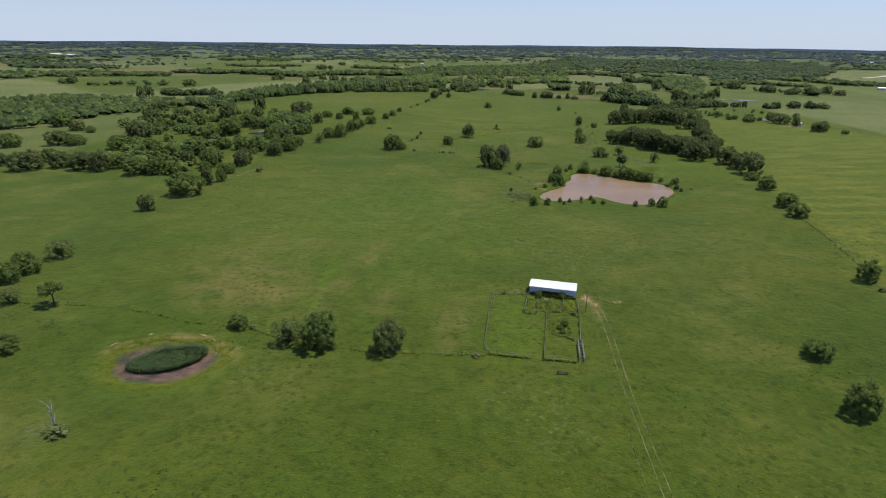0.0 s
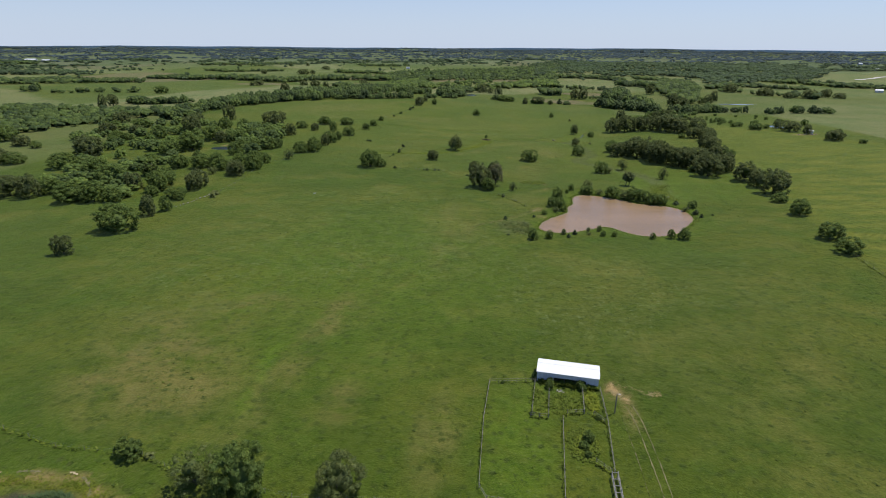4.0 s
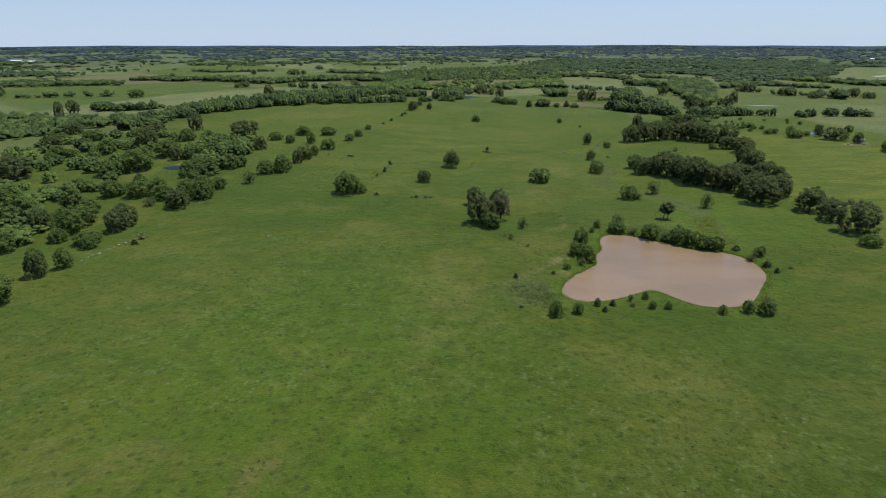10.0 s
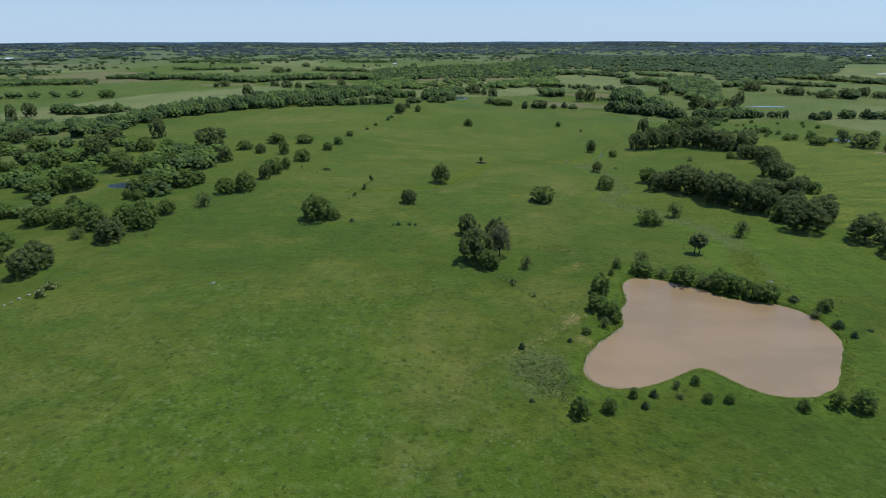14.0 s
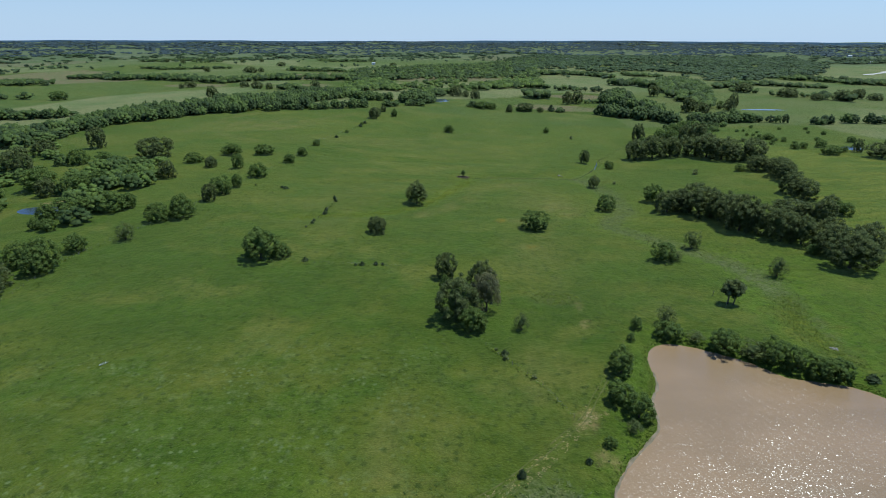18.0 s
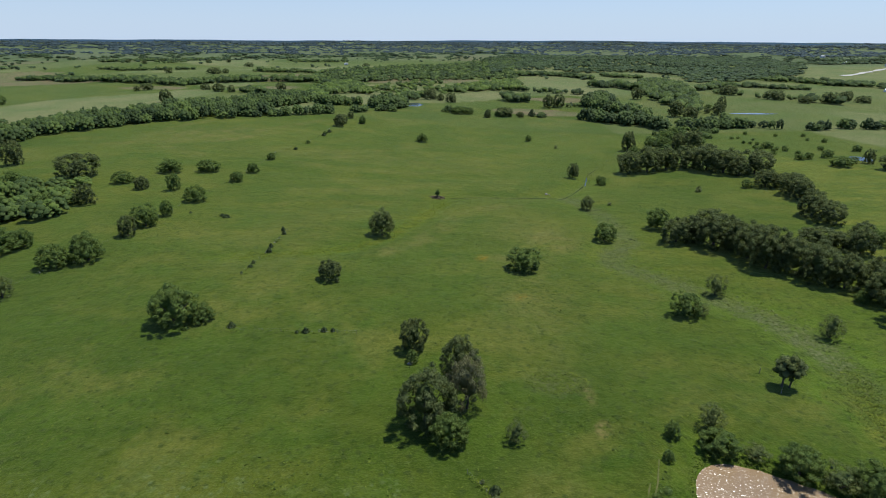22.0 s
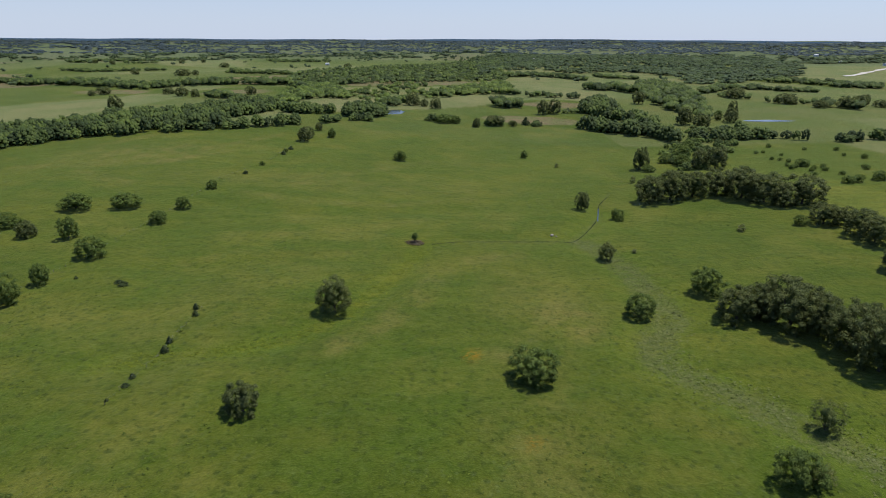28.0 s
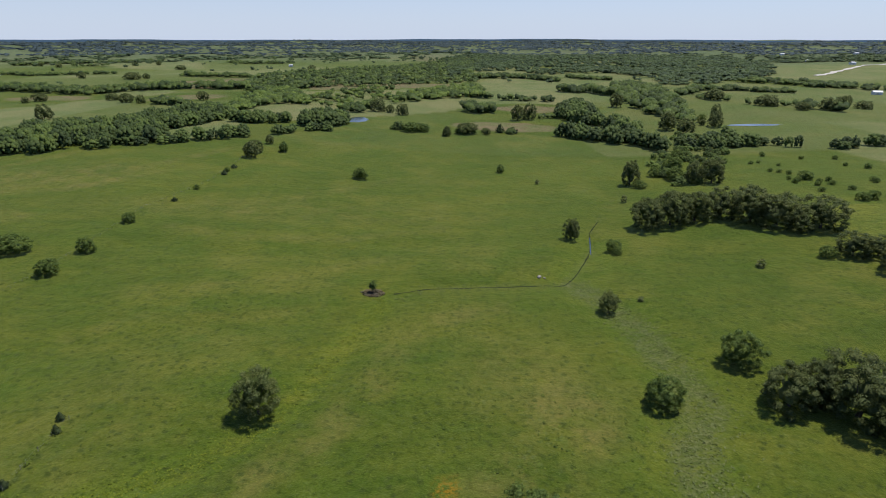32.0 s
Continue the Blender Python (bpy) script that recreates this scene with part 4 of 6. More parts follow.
CEDARS_B = (
    (-116.2, 540.2, 2.4, 1.2), (-132.5, 542.8, 1.2, 1.1), (-108.8, 765.4, 3.3, 2.3), (-110.2, 749.9, 3.1, 2.6), (-120.6, 698.4, 2.8, 1.9),)
CEDARS = CEDARS_A + CEDARS_B
GREEN_TREES = ((-89.6, 431.5, 15.4, 11.6), (-5.5, 381.6, 6.0, 6.4))
ASHES = (
    (-29.3, 131.0, 9.6, 8.6), (-37.6, 525.0, 12.2, 12.4), (68.2, 579.0, 7.6, 7.7),)
FAR_OAKS_A = (
    (-504.4, 765.2, 13.8, 14.7), (-485.6, 717.9, 10.4, 18.0), (121.1, 1030.8, 14.5, 16.6), (135.8, 1037.8, 16.0, 16.7), (55.5, 936.7, 20.5, 10.2), (261.8, 967.3, 18.1, 18.0),
    (270.1, 944.5, 17.4, 14.4), (339.1, 1019.9, 11.7, 16.6), (478.1, 1077.9, 18.4, 9.3), (512.6, 1075.7, 28.1, 14.6), (555.2, 1110.4, 17.7, 14.3), (460.4, 1121.2, 26.8, 13.4),
    (425.2, 1187.3, 29.0, 14.5), (282.2, 669.8, 7.4, 9.7), (283.5, 644.9, 20.2, 10.1), (289.3, 622.5, 8.0, 8.9), (293.3, 582.9, 16.1, 9.0), (567.9, 1092.5, 19.6, 9.8),
    (-104.9, 794.2, 11.9, 10.4),)
FAR_OAKS_C = (
    (-32, 1071, 18.7, 15.0), (-18, 1062, 10.5, 9.0), (-4, 1045, 14.1, 12.0), (265, 1125, 16.9, 16.0), (-515, 1230, 9.7, 8.5), (-510, 1254, 19.8, 11.0), (-413, 1256, 17.0, 10.0),
    (-376, 1216, 22.4, 12.5), (-347, 1193, 12.1, 11.0), (-277, 1224, 15.6, 12.0), (36, 918, 7.3, 9.0), (75, 937, 7.6, 6.0), (315, 975, 14.4, 15.0), (307, 986, 7.9, 6.0), (-363, 1010, 17.0, 15.0),
    (-666, 1668, 17.1, 12.0), (-512, 1549, 30.0, 13.0), (-489, 1557, 15.0, 10.0), (-584, 1993, 27.0, 12.0), (-684, 2109, 14.7, 11.0), (-725, 2057, 18.0, 10.0), (-951, 2023, 15.0, 10.0),
    (-863, 1948, 14.1, 10.0), (-238, 1935, 21.6, 14.0),)
FAR_OAKS = FAR_OAKS_A + FAR_OAKS_C
FAR_BUSHES = (
    (-596.1, 1031.4, 24.7, 12.4), (74.0, 947.0, 7.0, 4.4), (3.8, 931.2, 16.9, 8.4), (15.3, 935.8, 13.6, 7.4), (315.9, 1005.2, 9.0, 8.6), (254.8, 734.8, 3.9, 2.9),
    (258.1, 728.1, 4.6, 2.8), (259.9, 714.0, 4.4, 2.7), (241.3, 713.6, 4.4, 2.7), (247.6, 690.7, 7.6, 4.4), (288.6, 733.3, 4.6, 2.8), (270.1, 695.4, 9.1, 5.8),
    (251.7, 769.7, 3.4, 2.3), (276.2, 828.6, 3.8, 2.7), (251.8, 743.8, 3.2, 2.2), (240.8, 737.4, 3.9, 2.9), (258.6, 661.6, 13.5, 6.7), (307.4, 566.5, 7.3, 3.6),
    (254.4, 691.5, 6.4, 4.9), (253.9, 746.5, 9.7, 5.2), (-87.3, 814.1, 6.7, 6.5), (251, 802, 3.6, 2.4), (258, 804, 3.0, 2.2), (248, 774, 3.4, 2.6), (265, 791, 2.8, 2.0), (254, 763, 4.2, 2.8),
    (246, 742, 4.6, 3.0), (263, 738, 4.0, 3.0), (249, 728, 3.8, 2.6), (260, 751, 3.2, 2.4), (286, 728, 4.0, 3.0), (314, 769, 5.0, 3.6), (307, 781, 3.4, 2.6), (296, 812, 3.6, 2.6), (318, 806, 4.2, 3.0), (280, 836, 3.6, 2.4),
    (273, 671, 6.0, 4.4), (307, 718, 7.0, 5.0), (319, 690, 8.0, 7.0), (293, 591, 9.0, 7.5), (308, 606, 8.0, 7.0), (244, 748, 3.4, 2.4),)
FAR_CEDARS = (
    (35.5, 921.8, 5.6, 7.6), (89.4, 951.7, 7.0, 7.9), (101.3, 952.3, 10.6, 5.3),)



def near(o):
    """Passed closely enough to show its leaves."""
    return abs(o[0]) < 150 and o[1] < 700


plant("oak", (101, 102, 103, 104, 105), [o for o in OAKS if o[2] >= 7 and near(o)], "trees of the pasture")
plant("oak", (110, 111, 112), [o for o in OAKS if o[2] >= 7 and not near(o)], "trees of the pasture", 0.6)
plant("oak", (108, 109), [o for o in OAKS if o[2] < 7], "trees of the pasture", 0.4)
plant("bush", (201, 202, 203, 204, 205), [b for b in BUSHES if b[2] >= 6 and near(b)], "bushes of the pasture")
plant("bush", (213, 214, 215, 216), [b for b in BUSHES if b[2] >= 6 and not near(b)], "bushes of the pasture", 0.6)
plant("bush", (210, 211, 212), [b for b in BUSHES if b[2] < 6], "bushes of the pasture", 0.35)
plant("green", (721, 722), GREEN_TREES, "bright green trees")
plant("thin", (301, 302, 303), THIN_SHRUBS, "thin shrubs")
plant("ash", (401, 402), ASHES, "airy trees")
plant("weed", (501, 502), WEED_SHRUBS, "weed clumps")
plant("cedar", (601, 602), [(x, y, 1.35 * w, h) for x, y, w, h in CEDARS + FAR_CEDARS], "small evergreens")
plant("rust", (701,), ((-3, 394, 9.5, 13.5),), "half-bare trees")
plant("oak", (106, 107), FAR_OAKS, "trees of the far fields", 0.2)
plant("bush", (206, 207), FAR_BUSHES, "bushes of the far fields", 0.2)

# ---- woods: outlines on the ground ----
CREEK_BELT = ((-330, 742), (-298, 752), (-276, 777), (-262, 787), (-243, 791), (-231, 802), (-208, 806), (-189, 816), (-175, 822), (-189, 864), (-188, 897), (-173, 924), (-166, 956),
              (-204, 1060), (-243, 1050), (-227, 993), (-241, 963), (-242, 910), (-263, 895), (-303, 905), (-300, 870), (-315, 849), (-345, 830), (-352, 780))
CREEK_LINK = ((-345, 820), (-372, 760), (-372, 690), (-372, 640), (-345, 640), (-335, 700), (-318, 760))
LIGHT_WOOD = ((-166, 956), (-178, 1031), (-181, 1112), (-157, 1159), (-122, 1142), (-141, 1239), (-176, 1349), (-216, 1330), (-223, 1225), (-204, 1081))
PALE_COPSE = ((-158, 943), (-136, 930), (-115, 936), (-106, 950), (-112, 962), (-122, 968), (-143, 967), (-155, 955))
POND_GROVE = ((-95, 932), (-85, 924), (-62, 936), (-54, 945), (-60, 966), (-72, 984), (-88, 972))
WEST_BELT = ((-464, 473), (-451, 497), (-445, 534), (-438, 576), (-417, 602), (-402, 644), (-360, 673), (-345, 690), (-373, 720), (-435, 697), (-514, 715), (-597, 715), (-620, 640), (-600, 560))
WEST_COPSE = ((-388, 515), (-401, 599), (-356, 602), (-317, 644), (-285, 612), (-244, 491), (-229, 420), (-242, 402), (-292, 430), (-303, 420), (-335, 475))
WEST_THICKET = ((-266, 340), (-307, 429), (-264, 415), (-217, 365), (-207, 334), (-234, 327))
INNER_COPSE = ((-224, 476), (-250, 568), (-220, 611), (-182, 511), (-190, 461))
SPUR_WOOD = ((169, 1047), (179, 1025), (189, 998), (203, 993), (219, 994), (226, 960), (214, 930), (206, 948), (203, 985), (207, 1015), (215, 1073), (215, 1120), (195, 1102))
NORTH_GROVE = ((141, 936), (157, 926), (174, 912), (190, 897), (204, 894), (206, 862), (214, 862), (214, 900), (200, 914), (180, 934), (160, 946), (148, 948))
COPSE_D = ((68, 1088), (79, 1072), (100, 1070), (104, 1084), (90, 1104), (72, 1104))
FAR_GREEN = ((-20, 1145), (1, 1179), (32, 1198), (64, 1218), (111, 1222), (118, 1316), (128, 1491), (65, 1343), (19, 1301), (-22, 1219))
VALLEY_WOOD = ((-224, 1256), (-190, 1324), (-154, 1370), (-90, 1372), (-18, 1446), (44, 1505), (145, 1590), (160, 1830), (269, 2533), (126, 2514), (-28, 2125), (-176, 2004), (-279, 1776), (-300, 1561))
VALLEY_SCRUB = ((-126, 1142), (-103, 1126), (-75, 1080), (-44, 1080), (-20, 1133), (-22, 1227), (-18, 1430), (-90, 1350), (-142, 1269))
CREEK_WOOD = ((290, 1174), (286, 1124), (284, 1080), (289, 1045), (298, 1021), (273, 949), (300, 991), (315, 1036), (362, 1164), (391, 1285), (396, 1420), (355, 1397), (318, 1290))
CREEK_BEND = ((226, 868), (246, 872), (258, 865), (277, 866), (290, 885), (300, 927), (276, 915), (263, 893), (252, 896), (236, 890))
BRUSHY_DRAW = ((168, 742), (180, 737), (227, 787), (245, 830), (273, 862), (280, 900), (263, 944), (224, 899), (200, 850), (166, 785))
GREAT_WOOD = ((81, 1576), (153, 1826), (260, 1886), (328, 1805), (416, 1875), (514, 1865), (510, 1582), (454, 1414), (559, 1449), (665, 1539), (834, 1695), (986, 1940), (1258, 2617), (1086, 2725), (902, 2849),
              (694, 2966), (430, 2869), (153, 2613))
EAST_WOOD = ((1274, 2387), (1383, 2313), (1529, 2209), (1648, 2189), (1850, 2120), (1950, 2240), (1798, 2361), (1657, 2368), (1494, 2475), (1383, 2565))
LONG_BELT = ((-885, 989), (-863, 1075), (-826, 1140), (-767, 1249), (-790, 1300), (-900, 1350), (-1000, 1330), (-934, 1048))
FAR_BELT = ((-1310, 1418), (-1222, 1390), (-1185, 1483), (-1139, 1579), (-1200, 1680), (-1267, 1700), (-1387, 1505))
EAST_BELT = ((629, 1477), (676, 1463), (708, 1445), (716, 1395), (766, 1364), (780, 1344), (800, 1372), (786, 1440), (756, 1490), (707, 1505), (690, 1570))
# hedgerows and strips of trees: front line, depth, width and height of the trees
HEDGES = (
    (((-174, 820), (-156, 831), (-136, 844), (-126, 854)), 8, 9, 8), (((-141, 850), (-132, 849), (-124, 853)), 5, 9, 8), (((-116, 865), (-102, 872), (-97, 885), (-79, 900), (-63, 906)), 9, 9, 7),
    (((-75, 1047), (-55, 1048), (-41, 1062)), 14, 12, 11), (((-15, 935), (-5, 933), (8, 938), (21, 936)), 5, 8, 7), (((44, 929), (55, 930), (65, 932)), 7, 8, 7.5),
    (((88, 941), (101, 942)), 5, 8, 6), (((150, 1040), (168, 1044)), 5, 7, 8), (((113, 1215), (124, 1194), (142, 1182), (168, 1181), (198, 1163)), 10, 11, 9),
    (((142, 1662), (228, 1699), (275, 1682), (317, 1602)), 30, 15, 11), (((369, 1727), (387, 1640), (423, 1586)), 20, 13, 9), (((241, 1295), (256, 1271), (280, 1279), (288, 1237), (305, 1216)), 30, 15, 13),
    (((277, 862), (300, 869), (315, 863), (328, 856)), 9, 10, 9), (((346, 845), (352, 840), (370, 845)), 8, 10, 9), (((386, 850), (400, 842), (430, 838)), 10, 11, 10),
    (((440, 1131), (455, 1122), (477, 1115), (500, 1115)), 9, 11, 8), (((493, 1090), (497, 1066), (520, 1052)), 22, 14, 12), (((415, 1204), (422, 1171), (446, 1165)), 9, 10, 8),
    (((410, 1240), (450, 1290), (486, 1325), (543, 1325)), 20, 13, 10), (((548, 1318), (577, 1304), (620, 1298)), 22, 11, 8), (((-1096, 2135), (-1068, 2190), (-1019, 2274), (-905, 2389), (-881, 2504)), 40, 17, 10),
    (((-853, 1968), (-815, 1974), (-775, 2008)), 12, 13, 9), (((-780, 1430), (-717, 1409), (-648, 1385), (-591, 1363), (-527, 1340), (-486, 1325), (-459, 1357), (-423, 1373), (-382, 1382), (-330, 1386), (-286, 1360), (-252, 1367)), 34, 15, 12),
    (((-902, 1784), (-817, 1762), (-739, 1797), (-668, 1806)), 14, 12, 8), (((-335, 1175), (-305, 1158), (-276, 1150)), 22, 14, 11), (((-444, 1607), (-383, 1585), (-311, 1600)), 22, 14, 10),
    (((-551, 2278), (-478, 2261), (-352, 2317)), 25, 16, 10), (((-741, 948), (-721, 969)), 9, 12, 9), (((-718, 972), (-686, 1002)), 10, 13, 10), (((-678, 1008), (-642, 1032)), 10, 13, 10),
    (((-796, 932), (-775, 955)), 14, 15, 14), (((-910, 933), (-886, 988)), 16, 14, 12), (((-942, 1536), (-858, 1534), (-740, 1440)), 40, 16, 11), (((-1813, 1923), (-1748, 2109)), 50, 18, 11),
    (((-520, 800), (-470, 775), (-420, 790)), 16, 12, 9), (((780, 1344), (860, 1330), (960, 1400)), 20, 14, 10), (((620, 1010), (690, 1060), (760, 1040)), 22, 13, 10))


def inside(poly, x, y):
    hit = np.zeros(len(x), bool)
    for (ax, ay), (bx, by) in zip(poly, poly[1:] + poly[:1]):
        c = (ay > y) != (by > y)
        with np.errstate(divide="ignore", invalid="ignore"):
            hit ^= c & (x < (bx - ax) * (y - ay) / (by - ay) + ax)
    return hit


def tree_block(rng, n_lumps, leaves, leaf):
    return crown(rng, lumps_of(rng, n_lumps, -0.05, 1.0, 0.54, 0.19), leaves, leaf, core=0.86, fine=False, lift=0.8)


def woods(name, label, spots, blocks, material, seed):
    """One mesh of many trees: spots are rows of x, y, width, height."""
    rng = np.random.default_rng(seed)
    V, T, Q, N, tone, n = [], [], [], [], [], 0
    zs = ground_z(spots[:, 0], spots[:, 1])
    for (x, y, w, h), z in zip(spots, zs):
        v, t, q, nn = blocks[rng.integers(len(blocks))]
        a = rng.uniform(0, 6.28)
        c, s = math.cos(a), math.sin(a)
        V.append(np.stack([(v[:, 0] * c - v[:, 1] * s) * w + x, (v[:, 0] * s + v[:, 1] * c) * w + y, v[:, 2] * h + z - 0.1], 1))
        N.append(np.stack([nn[:, 0] * c - nn[:, 1] * s, nn[:, 0] * s + nn[:, 1] * c, nn[:, 2]], 1))
        T.append(t + n)
        Q.append(q + n)
        tone.append(np.full(len(v), rng.random()))
        n += len(v)
    me = raw_mesh(name, np.concatenate(V), np.concatenate(T), np.concatenate(Q), np.concatenate(N))
    me.attributes.new("tone", "FLOAT", "POINT").data.foreach_set("value", np.concatenate(tone).astype(np.float32))
    me.materials.append(material)
    return tagged(new(name, me), label, "woodland", kind="stuff")


def fill(rng, poly, gap, w, h, keep=1.0):
    """Spots about gap apart inside an outline."""
    p = np.array(poly)
    n = int((np.ptp(p[:, 0]) + gap) * (np.ptp(p[:, 1]) + gap) / gap ** 2 * 1.2)
    x, y = rng.uniform(p[:, 0].min(), p[:, 0].max(), n), rng.uniform(p[:, 1].min(), p[:, 1].max(), n)
    ok = inside(poly, x, y) & (rng.random(n) < keep)
    x, y = x[ok], y[ok]
    return np.stack([x, y, rng.uniform(0.62, 1.3, len(x)) * w, rng.uniform(0.6, 1.25, len(x)) * h], 1)


def strip_spots(rng, line, depth, w, h):
    """Spots of a strip of trees behind a front line."""
    out = []
    for (ax, ay), (bx, by) in zip(line, line[1:]):
        far = math.hypot(bx - ax, by - ay)
        n = max(2, round(far * depth / (0.30 * w * w)) if depth > w else round(far / (0.5 * w)))
        t, d = rng.random(n), rng.uniform(0.0, depth, n) + 0.35 * w
        out.append(np.stack([ax + (bx - ax) * t + rng.normal(0, 1, n), ay + (by - ay) * t + d, rng.uniform(0.55, 1.25, n) * w, rng.uniform(0.6, 1.2, n) * h], 1))
    return np.concatenate(out)


def far_block(rng, n, leaves, leaf, lift):
    lumps = [(rng.uniform(-0.28, 0.28), rng.uniform(-0.28, 0.28), rng.uniform(0.3, 0.72), rng.uniform(0.22, 0.36)) for _ in range(n)]
    return crown(rng, lumps, leaves, leaf, core=0.9, fine=False, lift=lift)


rng = np.random.default_rng(5)
BLOCKS = [tree_block(rng, 20, 400, 0.031) for _ in range(7)]
MID_BLOCKS = [far_block(rng, 8, 130, 0.055, 1.2) for _ in range(8)]
FAR_BLOCKS = [far_block(rng, 4, 26, 0.10, 2.0) for _ in range(8)]
LAST_BLOCKS = [far_block(rng, 2, 6, 0.16, 4.0) for _ in range(6)]
DENSE = "dense green broadleaf woodland along the fields"
OPEN = "scattered light green scrub trees with grass between them"
for k, (nm, label, poly, gap, w, h, keep, blocks, mat) in enumerate((
        ("creek_woods", DENSE, CREEK_BELT, 7.0, 9.2, 9.5, 0.95, BLOCKS, M_WOODS), ("creek_woods", DENSE, CREEK_LINK, 9, 11, 9, 0.9, BLOCKS, M_WOODS),
        ("light_woods", DENSE, LIGHT_WOOD, 9, 12, 10, 0.9, MID_BLOCKS, M_SCRUBWOODS), ("pond_copse", DENSE, PALE_COPSE, 6.5, 10, 9, 1, BLOCKS, M_WOODS), ("pond_woods", DENSE, POND_GROVE, 7, 11, 11, 1, BLOCKS, M_WOODS),
        ("west_woods", DENSE, WEST_BELT, 8, 9.5, 8, 0.9, MID_BLOCKS, M_WOODS), ("west_copse", OPEN, WEST_COPSE, 10, 9, 6.5, 0.32, BLOCKS, M_SCRUBWOODS), ("west_thicket", OPEN, WEST_THICKET, 9, 8.5, 6, 0.4, BLOCKS, M_SCRUBWOODS),
        ("inner_copse", OPEN, INNER_COPSE, 9, 9.5, 7, 0.45, BLOCKS, M_SCRUBWOODS), ("spur_woods", DENSE, SPUR_WOOD, 7, 11, 13, 1, BLOCKS, M_WOODS), ("north_grove", DENSE, NORTH_GROVE, 6.5, 11, 12, 1, BLOCKS, M_WOODS), ("valley_copse", DENSE, COPSE_D, 8, 12, 12, 1, MID_BLOCKS, M_WOODS),
        ("green_woods", DENSE, FAR_GREEN, 10, 12, 10, 0.8, MID_BLOCKS, M_SCRUBWOODS), ("valley_woods", DENSE, VALLEY_WOOD, 13, 14, 10, 0.7, FAR_BLOCKS, M_WOODS), ("valley_scrub", OPEN, VALLEY_SCRUB, 11, 10, 7, 0.3, MID_BLOCKS, M_SCRUBWOODS),
        ("creek_trees", DENSE, CREEK_WOOD, 9, 12, 12, 0.85, MID_BLOCKS, M_WOODS), ("creek_bend_trees", DENSE, CREEK_BEND, 8, 10, 9, 0.9, BLOCKS, M_WOODS), ("brushy_draw", OPEN, BRUSHY_DRAW, 6.0, 5.5, 4.2, 0.42, BLOCKS, M_SCRUBWOODS),
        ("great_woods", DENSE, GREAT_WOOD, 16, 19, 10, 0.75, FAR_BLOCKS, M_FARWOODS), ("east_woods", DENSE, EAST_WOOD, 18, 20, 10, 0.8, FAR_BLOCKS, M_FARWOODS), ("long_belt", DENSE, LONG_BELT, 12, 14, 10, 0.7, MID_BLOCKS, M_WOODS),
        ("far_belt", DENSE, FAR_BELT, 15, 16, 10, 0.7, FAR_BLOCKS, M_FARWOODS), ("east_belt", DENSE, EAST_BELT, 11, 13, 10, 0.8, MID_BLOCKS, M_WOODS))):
    spots = fill(rng, poly, gap, w, h, keep)
    clear = np.minimum(np.hypot(spots[:, 0] + 226, spots[:, 1] - 491), np.hypot(spots[:, 0] + 214, spots[:, 1] - 477)) > 15     # no trees round the stock pond or in the camera's line to it
    woods(nm, label, spots[clear], blocks, mat, 40 + k)
for k, (line, depth, w, h) in enumerate(HEDGES):
    close = max(p[1] for p in line) < 960
    woods("hedgerow", "strip of green trees along a field edge", strip_spots(rng, line, depth, w, h), BLOCKS if close else MID_BLOCKS if line[0][1] < 1800 else FAR_BLOCKS, M_WOODS, 140 + k)

# woods of the far country: hedgerows along the field edges, copses between, closing up with distance
n = 36000
r = np.where(rng.random(n) < 0.3, rng.uniform(1200, 2600, n), np.sqrt(rng.uniform(2300 ** 2, 4950 ** 2, n)))
az = rng.uniform(-0.87, 0.80, n)
x, y = r * np.sin(az), r * np.cos(az)
first, second = np.full(n, 1e9), np.full(n, 1e9)
for k in range(len(sx)):
    dd = np.abs(x - sx[k]) * 0.8 + np.abs(y - sy[k])
    second = np.minimum(second, np.maximum(first, dd))
    first = np.minimum(first, dd)
hedge = second - first < np.where(r < 2600, 22, 60)
cover = (np.sin(x / 210 + 1.3 * np.sin(y / 390)) * np.sin(y / 165 + 0.8 * np.sin(x / 330) + 0.5) + 0.5 * np.sin((x + 1.7 * y) / 97)
         + 0.75 * np.clip((r - 2300) / 1500, 0, 1.1) + 0.30 * np.clip((x + 150) / 500, -0.6, 1.0) - 0.15)
road_field = inside(((700, 1560), (880, 1480), (1600, 1950), (1620, 2180), (1250, 2380)), x, y)
mapped = (y < 2300) & (x > -900 - 0.1 * y) & (x < 1000) & (y > 0)
chance = np.where(mapped, 0.0, np.where(r < 2600, 0.45, 0.42))
ok = ((hedge | (cover > 0.25)) & (rng.random(n) < chance) | (rng.random(n) < 0.012) & (r > 1500)) & ~road_field
x, y, r = x[ok], y[ok], r[ok]
size = np.where(r < 2600, 15, 34) * rng.uniform(0.65, 1.3, len(x))
far_spots = np.stack([x, y, size, np.minimum(size * 0.7, 10) * rng.uniform(0.6, 1.25, len(x))], 1)
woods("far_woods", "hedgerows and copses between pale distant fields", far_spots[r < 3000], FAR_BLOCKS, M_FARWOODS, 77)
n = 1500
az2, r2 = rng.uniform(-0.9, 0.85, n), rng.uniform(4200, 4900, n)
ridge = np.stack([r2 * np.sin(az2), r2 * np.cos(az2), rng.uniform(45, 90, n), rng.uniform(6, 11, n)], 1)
woods("horizon_woods", "woodland closing the distance, painted blue-green for haze", np.concatenate([far_spots[r >= 3000], ridge]), LAST_BLOCKS, M_HAZEWOODS, 78)

